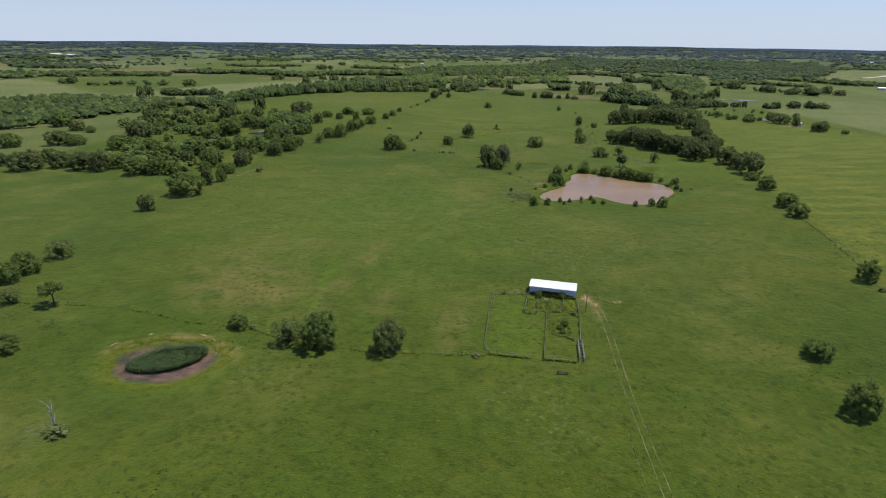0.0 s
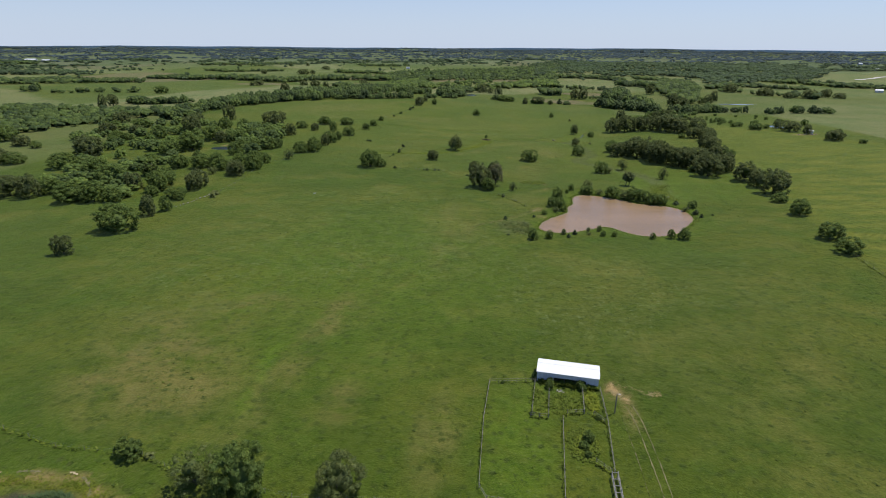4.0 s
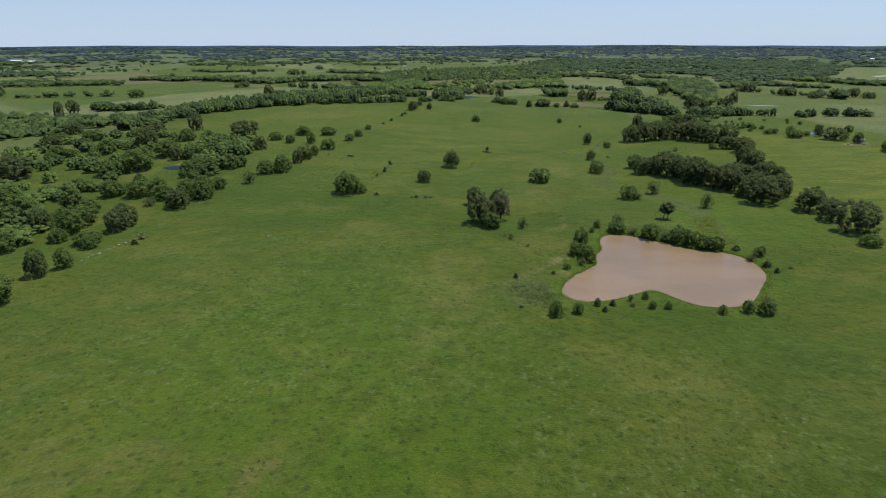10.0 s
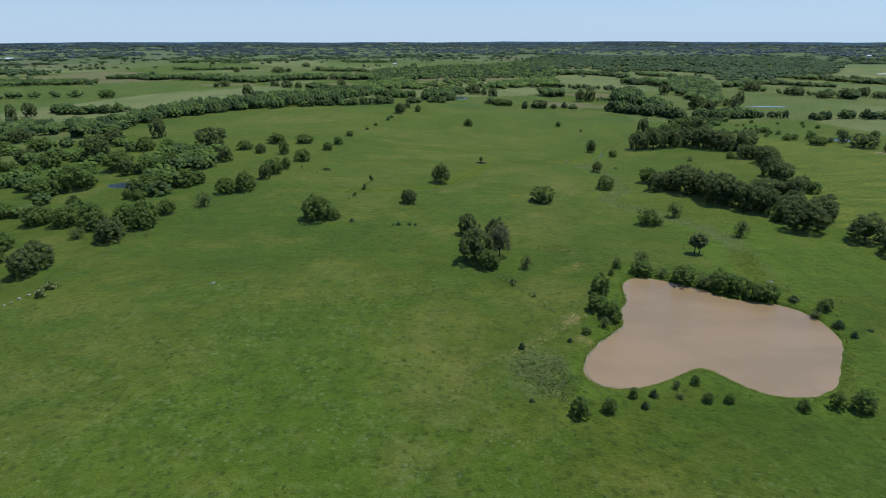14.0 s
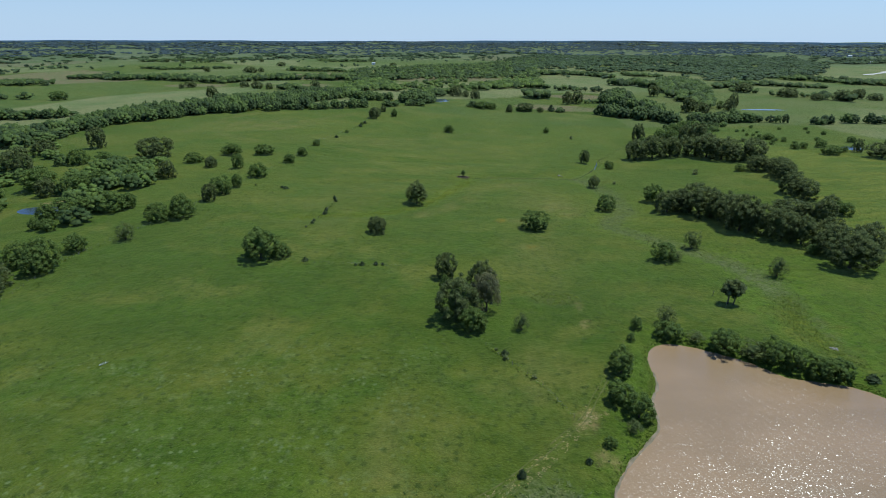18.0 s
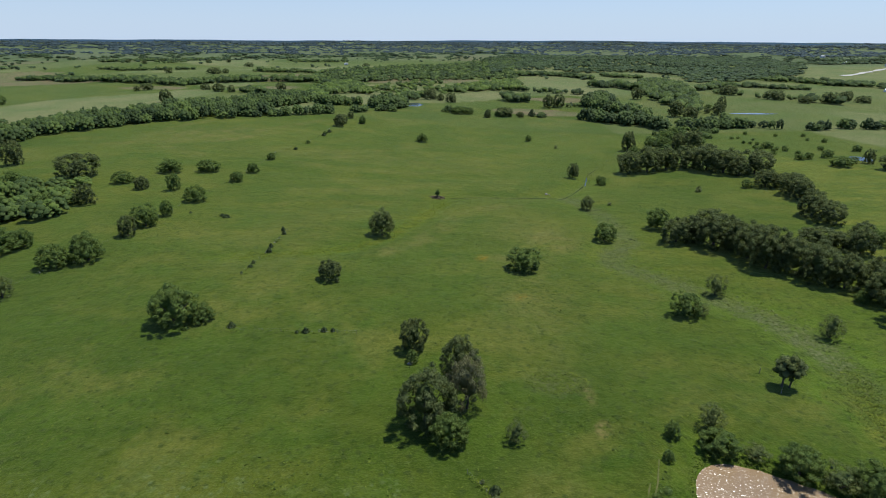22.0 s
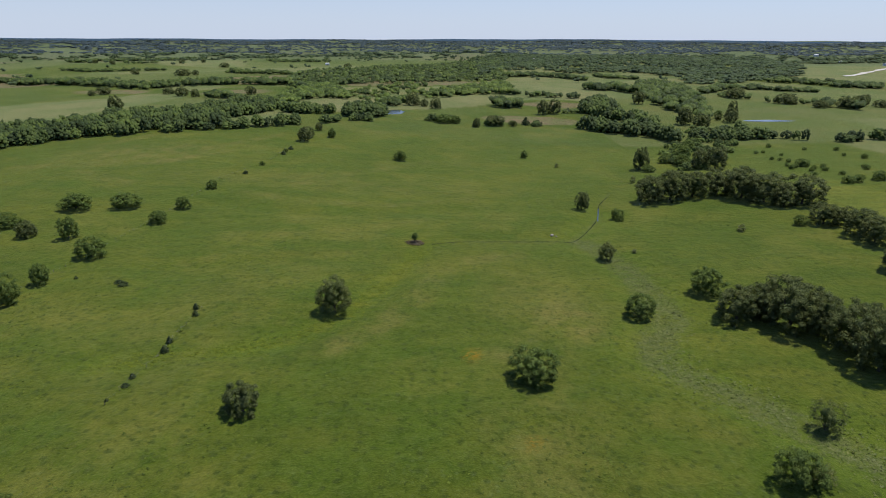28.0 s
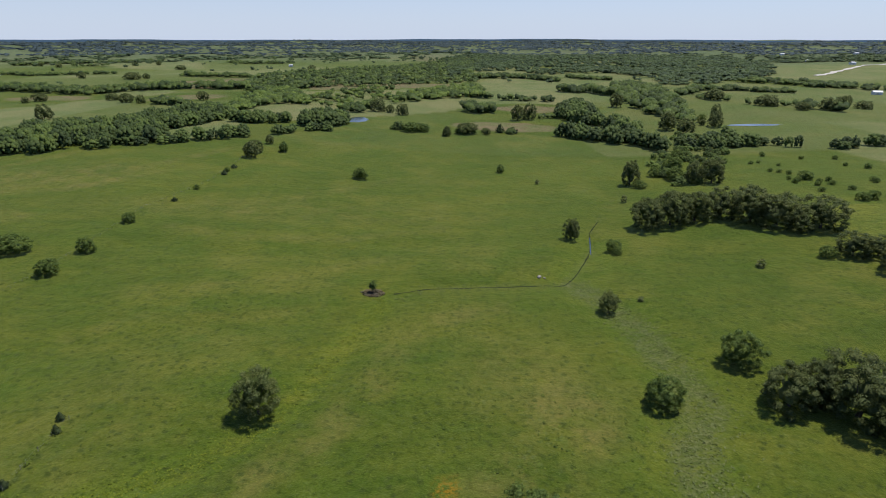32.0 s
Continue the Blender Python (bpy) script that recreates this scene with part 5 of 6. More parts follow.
# ---- the white shed ----
shed = thing("livestock_shed", "long low white metal shed with a shallow gable roof", "shed",
             Matrix.Translation((9.3, 175.2, gz(16, 175) - 0.05)) @ Matrix.Rotation(radians(-8.1), 4, "Z"))
LONG, DEEP, EAVE, RIDGE, T = 15.0, 5.9, 2.75, 3.45, 0.12


def slab(corners, thick, up):
    """A flat slab on four corners, thick along up."""
    bm = bmesh.new()
    lo = [bm.verts.new(c) for c in corners]
    hi = [bm.verts.new(Vector(c) + Vector(up) * thick) for c in corners]
    bm.faces.new(lo[::-1])
    bm.faces.new(hi)
    for k in range(4):
        bm.faces.new((lo[k], lo[(k + 1) % 4], hi[(k + 1) % 4], hi[k]))
    bmesh.ops.recalc_face_normals(bm, faces=bm.faces)
    return bm


def gable(x):
    bm = bmesh.new()
    prof = [(0, 0), (DEEP, 0), (DEEP, EAVE), (DEEP / 2, RIDGE - 0.06), (0, EAVE)]
    a = [bm.verts.new((x, y, z)) for y, z in prof]
    b = [bm.verts.new((x + T, y, z)) for y, z in prof]
    bm.faces.new(a)
    bm.faces.new(b[::-1])
    for k in range(5):
        bm.faces.new((a[k], b[k], b[(k + 1) % 5], a[(k + 1) % 5]))
    bmesh.ops.recalc_face_normals(bm, faces=bm.faces)
    return bm


part("end_wall", gable(0), M_SIDING, shed)
part("end_wall", gable(LONG - T), M_SIDING, shed)
part("back_wall", box(LONG - 2 * T, T, EAVE, (LONG / 2, DEEP - T / 2, EAVE / 2)), M_SIDING, shed)
# front: a head wall over the open bays, closed at both ends
head = part("front_wall", box(LONG - 2 * T, T, EAVE - 1.45, (LONG / 2, T / 2, (EAVE + 1.45) / 2)), M_SIDING, shed, "white metal wall above the open bays")
part("front_wall", box(4.2 - T, T, 1.448, (T + (4.2 - T) / 2, T / 2, 0.724)), M_SIDING, shed)
part("front_wall", box(3.0 - T, T, 1.448, (LONG - T - (3.0 - T) / 2, T / 2, 0.724)), M_SIDING, shed)
for x in (6.8, 9.4):
    part("bay_post", box(0.16, 0.14, 1.448, (x, T / 2, 0.724), 0.01), M_POST, shed)
for k in range(17):
    part("siding_rib", box(0.05, 0.03, 1.28, (0.5 + k * 0.875, -0.017, 2.1), 0.006), M_SIDING, head)
slope_front = part("roof_slope", slab(((-0.2, -0.3, EAVE - 0.02), (LONG + 0.2, -0.3, EAVE - 0.02), (LONG + 0.2, DEEP / 2, RIDGE), (-0.2, DEEP / 2, RIDGE)), 0.06, (0, -0.2, 1)), M_ROOF, shed, "sunlit white roof sheet")
slope_back = part("roof_slope", slab(((-0.2, DEEP / 2 + 0.003, RIDGE), (LONG + 0.2, DEEP / 2 + 0.003, RIDGE), (LONG + 0.2, DEEP + 0.3, EAVE - 0.02), (-0.2, DEEP + 0.3, EAVE - 0.02)), 0.06, (0, 0.2, 1)), M_ROOF, shed, "sunlit white roof sheet")
for k in range(26):
    for s in (0, 1):
        a, b = (-0.28, DEEP / 2 - 0.1) if s == 0 else (DEEP / 2 + 0.1, DEEP + 0.28)
        za, zb = (EAVE + 0.045, RIDGE + 0.03) if s == 0 else (RIDGE + 0.03, EAVE + 0.045)
        x = -0.05 + k * 0.604
        part("roof_rib", slab(((x - 0.03, a, za), (x + 0.03, a, za), (x + 0.03, b, zb), (x - 0.03, b, zb)), 0.018, (0, 0, 1)), M_ROOF, slope_front if s == 0 else slope_back)
part("ridge_cap", box(LONG + 0.4, 0.2, 0.05, (LONG / 2, DEEP / 2, RIDGE + 0.055), 0.015), M_ROOF, shed)
part("earth_floor", box(LONG - 0.4, DEEP - 0.4, 0.12, (LONG / 2, DEEP / 2, 0.05)), M_DIRT, shed)


# ---- fences ----
POST_MESHES = {}


def post_mesh(h, r, material):
    key = (h, r)
    if key not in POST_MESHES:
        v, q = tube([(0, 0, -0.3), (0, 0, h * 0.5), (0.01, 0.01, h)], [r, r * 0.95, r * 0.85], 7)
        cap = np.array([[14 + k for k in range(7)]])
        me = bpy.data.meshes.new("post")
        me.from_pydata(v.tolist(), [], q.tolist() + cap.tolist())
        me.materials.append(material)
        POST_MESHES[key] = me
    return POST_MESHES[key]


def fence(name, label, line, gap, high, rails, post_r, rail_r, post_mat, rail_mat, rail_name, group="pen fences"):
    """Posts along a line on the ground, with rails or wires between."""
    ob = thing(name, label, "fence", Matrix.Translation((line[0][0], line[0][1], gz(*line[0]))), group)
    base = Vector((line[0][0], line[0][1], gz(*line[0])))
    spots = []
    for (ax, ay), (bx, by) in zip(line, line[1:]):
        n = max(1, round(math.hypot(bx - ax, by - ay) / gap))
        spots += [(ax + (bx - ax) * k / n, ay + (by - ay) * k / n) for k in range(n)]
    spots.append(line[-1])
    rnd = random.Random(len(spots))
    tops = []
    for x, y in spots:
        p = new("post", post_mesh(high, post_r, post_mat))
        p.parent = ob
        p.matrix_local = Matrix.Translation(Vector((x, y, gz(x, y))) - base) @ Matrix.Rotation(rnd.uniform(-0.06, 0.06), 4, "X") @ Matrix.Rotation(rnd.uniform(-0.06, 0.06), 4, "Y")
        tops.append(Vector((x, y, gz(x, y))) - base)
    for h in rails:
        if rail_name == "wire":
            v, q = tube([p + Vector((0, 0, h)) for p in tops], [rail_r] * len(tops), 4)
            part(rail_name, raw_mesh(rail_name, v, quads=q), rail_mat, ob)
        else:
            for a, b in zip(tops, tops[1:]):
                j = rnd.uniform(-0.05, 0.05)
                v, q = tube([a + Vector((0, 0, h + j)), b + Vector((0, 0, h - j))], [rail_r, rail_r], 6)
                part(rail_name, raw_mesh(rail_name, v, quads=q), rail_mat, ob)
    return ob


PEN = (((8.8, 174.3), (-2.5, 172.7)), ((-2.5, 172.7), (-3.6, 157.4), (-3.9, 136.1), (-2.4, 133.1)), ((-2.4, 133.1), (8.6, 132.2)),
       ((11.9, 132.1), (20.6, 131.8)), ((22.5, 142.4), (24.0, 158.5), (24.4, 171.8)), ((11.9, 132.1), (14.2, 159.3)),
       ((7.0, 159.7), (11.0, 159.5)), ((15.4, 161.5), (19.3, 162.0)), ((8.8, 173.6), (7.3, 160.4)), ((11.9, 169.7), (11.0, 159.5)),
       ((20.0, 170.7), (19.3, 162.0)), ((21.3, 161.6), (23.4, 159.1)), ((19.4, 145.5), (22.0, 142.6)))
for line in PEN:
    fence("pen_fence", "weathered grey wooden pen fence with posts and rails", line, 2.4, 1.3, (0.6, 1.15), 0.07, 0.036, M_POST, M_POST, "rail")
FIELD = (((-151.4, 139.3), (-130.8, 141.4), (-113.9, 142.2), (-105.1, 141.2), (-90.7, 137.8), (-71.5, 137.2), (-59.5, 132.3), (-38.0, 129.6), (-22.8, 130.5), (-3.3, 132.0)),
         ((138.5, 272.1), (136.5, 252.3), (133.0, 223.0), (125.2, 185.0)),
         ((-167.9, 317.9), (-160.4, 342.2), (-160.0, 371.7), (-163.6, 423.2), (-156.8, 455.4), (-151.5, 477.3), (-135.2, 618.0), (-131.5, 684.2), (-114.3, 734.9), (-108.2, 808.2)),
         ((-73.7, 428.4), (-34.7, 429.0)), ((-3.5, 372.1), (10.4, 351.8), (16.0, 339.0)), ((-83, 470), (-81, 500), (-80, 522)))
for line in FIELD:
    fence("wire_fence", "thin wire field fence on wooden posts in long grass", line, 6.0, 1.2, (0.5, 1.05), 0.055, 0.006, M_POST, M_STEEL, "wire", "field fences")

# bushes and saplings grown up in the pen
plant("bush", (208, 209), ((12.6, 174.2, 2.0, 1.7), (16.9, 173.9, 1.3, 1.5), (19.8, 173.3, 2.6, 1.9), (12.3, 171.9, 2.2, 2.2), (10.6, 174.6, 1.1, 1.0), (20.1, 171.6, 2.0, 1.8), (0.9, 173.2, 1.2, 0.9),
                           (8.6, 176.2, 1.2, 1.6), (19.0, 152.7, 2.6, 2.2), (17.6, 150.0, 2.2, 1.5), (7.4, 160.7, 1.3, 0.9), (22.4, 160.4, 1.6, 1.0), (18.2, 147.6, 1.6, 1.1)), "bushes in the old pen", 0.25)
# loading chute of pale rails at the corner of the pen
chute = thing("loading_chute", "pale weathered cattle chute with cross rails", "cattle chute", Matrix.Translation((21.3, 132.2, gz(21.7, 137))))
for side in (0.0, 1.15):
    for k in range(5):
        x, y = side + 0.1 * k, 0.15 + 2.3 * k
        p = new("post", post_mesh(1.6, 0.09, M_DEAD))
        p.parent = chute
        p.matrix_local = Matrix.Translation((x, y, gz(21.3 + x, 132.2 + y) - gz(21.7, 137)))
    for h in (0.5, 0.95, 1.4):
        v, q = tube([(side, 0.15, h), (side + 0.4, 9.35, h)], [0.06, 0.06], 6)
        part("rail", raw_mesh("rail", v, quads=q), M_DEAD, chute)
for k in range(6):
    v, q = tube([(0.02 + 0.07 * k, 0.3 + 1.75 * k, 1.5), (1.2 + 0.07 * k, 0.3 + 1.75 * k, 1.5)], [0.07, 0.07], 6)
    part("cross_rail", raw_mesh("cross_rail", v, quads=q), M_DEAD, chute)

# feed bunk below the pen
bunk = thing("feed_bunk", "dark wooden feed bunk standing in the grass", "feed trough", Matrix.Translation((15.0, 125.6, gz(15.9, 125.9))) @ Matrix.Rotation(radians(-4), 4, "Z"))
part("trough", box(2.6, 0.42, 0.08, (1.2, 0, 0.42), 0.02), M_BARK, bunk)
for y in (-0.36, 0.36):
    part("side_board", box(2.6, 0.05, 0.16, (1.2, y * 0.64, 0.5), 0.01), M_BARK, bunk)
for x in (0.05, 2.35):
    for y in (-0.28, 0.28):
        part("leg", box(0.12, 0.12, 0.72, (x, y, 0.355), 0.01), M_BARK, bunk)

# yard pole with a lamp head beside the shed
pole = thing("yard_pole", "thin wooden utility pole with a small lamp head", "pole", Matrix.Translation((26.3, 163.0, gz(26.3, 163))))
v, q = tube([(0, 0, -0.4), (0, 0, 2.6), (0.03, 0, 5.2)], [0.13, 0.12, 0.10], 8)
part("shaft", raw_mesh("shaft", v, quads=q), M_POST, pole)
part("lamp_arm", box(0.6, 0.06, 0.06, (0.25, 0, 5.1)), M_STEEL, pole)
part("lamp_head", box(0.34, 0.26, 0.16, (0.55, 0, 5.05), 0.04), M_ROOF, pole, "pale lamp head")

# pale sheet of scrap in the pen, and a tank by the fence
scrap = thing("scrap_sheet", "crumpled pale sheet lying in the weeds", "scrap", Matrix.Translation((14.6, 170.4, gz(14.6, 170.4))))
for k, (x, y, w, d, a) in enumerate(((0.0, 0.0, 0.9, 0.5, 0.25), (0.7, -0.25, 0.6, 0.45, -0.3), (-0.55, 0.3, 0.5, 0.35, 0.4), (0.35, 0.4, 0.55, 0.3, -0.15))):
    part("sheet", box(w, d, 0.05, (x, y, 0.16 + 0.06 * k), 0.015, Matrix.Rotation(a, 4, "X") @ Matrix.Rotation(3 * a, 4, "Z")), M_DEAD, scrap)


# ---- the farm track: two worn ruts ----
TRACK = ((27.6, 176.0), (28.6, 172.0), (30.2, 166.0), (31.1, 160.4), (31.4, 147.4), (31.3, 135.7), (31.2, 120.5), (31.6, 105.5), (32.0, 93.3), (32.3, 80), (32.8, 60), (33.5, 20))


def strip(name, label, line, off, width, material, lift=0.04, gap=1.5, seed=3):
    """A narrow worn strip that follows the ground, off metres beside a line."""
    rng = np.random.default_rng(seed)
    pts = []
    for (ax, ay), (bx, by) in zip(line, line[1:]):
        n = max(1, round(math.hypot(bx - ax, by - ay) / gap))
        pts += [(ax + (bx - ax) * k / n, ay + (by - ay) * k / n) for k in range(n)]
    pts = np.array(pts + [line[-1]])
    for _ in range(3):
        pts[1:-1] = (pts[:-2] + 2 * pts[1:-1] + pts[2:]) / 4
    d = np.gradient(pts, axis=0)
    d /= np.linalg.norm(d, axis=1)[:, None]
    side = np.stack([d[:, 1], -d[:, 0]], 1)
    w = width * rng.uniform(0.55, 1.25, len(pts))
    rows = []
    for s, up in ((-0.5, 0.0), (0.0, 0.5), (0.5, 0.0)):
        p = pts + side * (off + s * w)[:, None] + rng.normal(0, 0.05 if width < 0.45 else 0.2 * width, pts.shape)
        rows.append(np.column_stack([p, ground_z(p[:, 0], p[:, 1]) + lift * (0.6 + up)]))
    v = np.concatenate(rows)
    n = len(pts)
    k = np.arange(n - 1)
    quads = np.concatenate([np.stack([j * n + k, (j + 1) * n + k, (j + 1) * n + k + 1, j * n + k + 1], 1) for j in (0, 1)])
    me = raw_mesh(name, v, quads=quads)
    me.materials.append(material)
    return tagged(new(name, me), label, "track", kind="structure")


strip("track_rut", "bare dirt wheel rut through the grass", TRACK[2:], -0.8, 0.17, M_DIRT, seed=4)
strip("track_rut", "bare dirt wheel rut through the grass", TRACK[2:], 0.8, 0.17, M_DIRT, seed=5)
strip("track_rut", "faint third wheel line in the grass", TRACK[3:], 3.4, 0.06, M_DIRT, seed=12)
for k, arc in enumerate((((-103.6, 122.6), (-102.9, 124.3)), ((-93.2, 130.6), (-91.6, 131.0), (-90.0, 131.2), (-88.6, 131.0)), ((-83.0, 131.6), (-81.2, 131.2)), ((-79.6, 130.6), (-77.6, 129.4), (-76.0, 127.6), (-75.0, 125.4), (-74.4, 123.6)), ((-97.4, 129.8), (-96.0, 130.2)))):
    strip("eroded_bank", "bare tan soil where the pond bank has slumped", arc, 0.0, 0.46, M_DIRT if k % 2 else M_STRAW, 0.03, 0.3, 20 + k)
COW_PATH = ((44, 398), (40, 384), (36.5, 376), (33.6, 368.7), (29.5, 360), (25.6, 351.7), (22.5, 346), (19.5, 339), (13, 332), (6, 324), (-1, 316.6), (-8, 311.5), (-13.5, 305))
strip("cattle_path", "narrow worn cattle path in the grass", COW_PATH[2:], 0.0, 0.30, M_WORN, seed=6)
strip("cattle_path", "narrow worn cattle path in the grass", COW_PATH[3:], 1.3, 0.22, M_WORN, seed=7)
strip("county_road", "pale gravel road over the far fields", ((905, 1655), (1010, 1735), (1118, 1821), (1290, 1975), (1472, 2141), (1700, 2330)), 0.0, 13, plain_material("pale_gravel", (0.62, 0.58, 0.50), (0.50, 0.46, 0.38), 0.2, 0.95), 1.2, 25, 8)
shore = [(POND_MID[0] + (pond_radius(radians(k)) - 0.1) * math.cos(radians(k)), POND_MID[1] + (pond_radius(radians(k)) - 0.1) * math.sin(radians(k))) for k in range(128, 236, 3)]
strip("muddy_bank", "pale trampled mud along the pond shore", shore, 0.0, 0.8, plain_material("dry_mud", (0.26, 0.20, 0.13), (0.16, 0.14, 0.08), 0.8, 0.95, bump=0.4), 0.16, 1.5, 11)
BROOK = ((-6, 597), (7, 602), (29, 603), (45, 603.5), (60, 604.4), (67.6, 615), (76, 630), (81.3, 641), (85, 652), (88, 664), (98, 681))
# a flat dark strip laid over the grass; no ditch is cut
strip("brook", "narrow dark ditch winding through the pasture", BROOK, 0.0, 0.55, plain_material("dark_ditch", (0.02, 0.026, 0.012), (0.04, 0.048, 0.02), 0.7, 0.95, spec=0.05), 0.05, 2.0, 9)
strip("brook_water", "short stretch of pale water in the ditch", ((80.5, 638), (82.5, 645), (84, 650), (86, 658)), 0.3, 0.6, M_BLUEWATER, 0.12, 1.5, 10)


# ---- single trees with open trunks ----
def limb_tree(name, label, m, trunks, crown_data, leaf_mat, bark=None):
    ob = thing(name, label, "tree", m)
    for nm, pts, radii in trunks:
        v, q = tube(pts, radii, 7)
        part(nm, raw_mesh(nm, v, quads=q), bark or M_BARK, ob)
    if crown_data:
        part("crown", raw_mesh("crown", *crown_data), leaf_mat, ob)
    return ob


rng = np.random.default_rng(31)
umb = [(2.6 * math.cos(a) * s, 2.6 * math.sin(a) * s, 5.9 + 0.7 * math.cos(2.2 * a) - 0.5 * s, 1.15 + 0.2 * math.sin(3 * a))
       for a, s in ((0.2, 1), (1.3, 0.95), (2.3, 1.05), (3.4, 1), (4.5, 0.9), (5.5, 1.1), (1.0, 0.3), (3.9, 0.35))]
limb_tree("umbrella_tree", "flat-topped tree with an open umbrella crown and bare trunk", Matrix.Translation((-134.5, 140.5, gz(-134.5, 140.5))),
          [("trunk", [(0, 0, -0.2), (0.1, 0, 1.5), (-0.1, 0.1, 3.0)], [0.30, 0.22, 0.2]),
           ("limb", [(-0.1, 0.1, 2.9), (-1.0, 0.3, 4.3), (-2.4, 0.6, 5.6)], [0.16, 0.11, 0.04]),
           ("limb", [(-0.1, 0.1, 2.9), (0.9, -0.4, 4.2), (2.3, -0.8, 5.7)], [0.16, 0.11, 0.04]),
           ("limb", [(-0.1, 0.1, 2.9), (0.2, 1.0, 4.4), (0.4, 2.3, 5.8)], [0.14, 0.1, 0.04]),
           ("limb", [(-0.1, 0.1, 2.9), (-0.2, -1.0, 4.5), (-0.3, -2.2, 5.6)], [0.14, 0.1, 0.04])],
          crown(rng, umb, 1500, 0.26, core=0.6), M_BUSH)
twin = [(0.3 + 6.4 * x, 6.0 * y, 1.4 + 7.6 * z, 6.2 * r) for x, y, z, r in lumps_of(rng, 30, 0.0, 1.0, 0.5, 0.16)] + [(0.3, 0, 4.6, 2.0), (0.3, 0, 6.6, 2.0)]
limb_tree("twin_trunk_tree", "small dark tree with two bare leaning trunks", Matrix.Translation((78.6, 404.8, gz(78.6, 404.8))),
          [("trunk", [(-0.7, 0, -0.2), (-0.6, 0, 2.4), (-0.4, 0, 5.6)], [0.28, 0.22, 0.1]),
           ("trunk", [(1.0, -0.4, -0.2), (1.3, -0.4, 2.2), (1.5, -0.2, 5.2)], [0.24, 0.18, 0.08]),
           ("limb", [(-0.5, 0, 3.4), (-1.2, 0.2, 4.6), (-1.7, 0.2, 5.6)], [0.1, 0.07, 0.03]),
           ("limb", [(1.4, -0.3, 3.4), (1.9, -0.3, 4.4), (2.2, -0.3, 5.2)], [0.1, 0.07, 0.03])],
          crown(rng, twin, 2600, 0.2, core=0.78), M_OAK)


def bare_tree(name, label, x, y, high, seed, n=7):
    rng = np.random.default_rng(seed)
    parts = [("trunk", [(0, 0, -0.2), (0.1, 0.1, high * 0.45), (0.2, 0.0, high)], [high * 0.03, high * 0.022, high * 0.005])]
    for k in range(n):
        a, z = rng.uniform(0, 6.28), high * rng.uniform(0.25, 0.75)
        r = high * rng.uniform(0.2, 0.38)
        parts.append(("branch", [(0.1, 0.05, z), (0.5 * r * math.cos(a), 0.5 * r * math.sin(a), z + 0.12 * high), (r * math.cos(a + 0.3), r * math.sin(a + 0.3), z + high * 0.3)],
                      [high * 0.013, high * 0.008, high * 0.002]))
    return limb_tree(name, label, Matrix.Translation((x, y, gz(x, y))), parts, None, None, M_DEAD)


bare_tree("dead_tree", "bleached leafless dead tree standing in brush", -90.2, 87.0, 7.0, 5, 9)
bare_tree("dead_snag", "bleached fallen branch standing by the trees", 76.0, 401.6, 2.4, 6, 4)
snag = thing("lone_post", "single dark post standing in the pasture", "post", Matrix.Translation((75.7, 411.4, gz(75.7, 411.4))))
part("post", post_mesh(1.8, 0.1, M_POST), None, snag)
limb_tree("brush_tree", "ragged little tree on a heap of dead brush", Matrix.Translation((-13.7, 597.5, gz(-13.7, 597.5))),
                  [("trunk", [(0, 0, -0.2), (0.05, 0, 1.6), (0, 0, 3.2)], [0.22, 0.16, 0.06]), ("branch", [(0, 0, 1.2), (0.7, 0.2, 2.2), (1.0, 0.1, 3.2)], [0.1, 0.06, 0.02]),
                   ("branch", [(0.1, 0, 0.1), (1.6, 0.5, 0.5), (3.1, 0.4, 0.2)], [0.12, 0.09, 0.04]), ("branch", [(0.1, 0, 0.1), (-1.5, 0.8, 0.5), (-2.9, 0.3, 0.2)], [0.12, 0.09, 0.04]),
                   ("branch", [(0.1, 0, 0.1), (0.6, -1.6, 0.5), (-0.4, -2.8, 0.2)], [0.12, 0.09, 0.04])],
                  crown(rng, [(0, 0, 3.4, 1.1), (0.7, 0.1, 2.7, 0.95), (-0.6, 0.2, 2.4, 0.9), (0.1, -0.4, 1.9, 0.9), (0.2, 0.3, 4.2, 0.7)], 900, 0.16, core=0.7), M_BUSH)


# ---- stones ----
def stone(x, y, r, label, seed):
    rng = np.random.default_rng(seed)
    v = ICO2_V * (1 + rng.normal(0, 0.12, (len(ICO2_V), 1))) * (r, r * 0.75, r * 0.5) + (0, 0, r * 0.2)
    me = raw_mesh("stone", v, ICO2_F)
    me.materials.append(M_STONE)
    ob = tagged(new("stone", me), label, "stone", "stones")
    ob.matrix_world = Matrix.Translation((x, y, gz(x, y))) @ Matrix.Rotation(seed, 4, "Z")


rnd = random.Random(4)
# a metal gate panel leaning in the grass, and old boards dropped by the pond
gate = thing("metal_gate", "pale metal gate panel lying tilted in the grass", "gate", Matrix.Translation((-105.6, 353.4, gz(-105.6, 353.4))) @ Matrix.Rotation(radians(55), 4, "Z") @ Matrix.Rotation(radians(38), 4, "X"))
for x in (0.0, 2.2):
    v, q = tube([(x, 0, 0.0), (x, 0, 1.1)], [0.03, 0.03], 6)
    part("upright", raw_mesh("upright", v, quads=q), M_GATE, gate)
for z in (0.06, 0.55, 1.07):
    v, q = tube([(0, 0, z), (1.1, 0, z - 0.02), (2.2, 0, z)], [0.03, 0.03, 0.03], 6)
    part("bar", raw_mesh("bar", v, quads=q), M_GATE, gate)
boards = thing("board_heap", "heap of pale weathered boards lying in the grass", "scrap", Matrix.Translation((94.6, 374.6, gz(94.6, 374.6))))
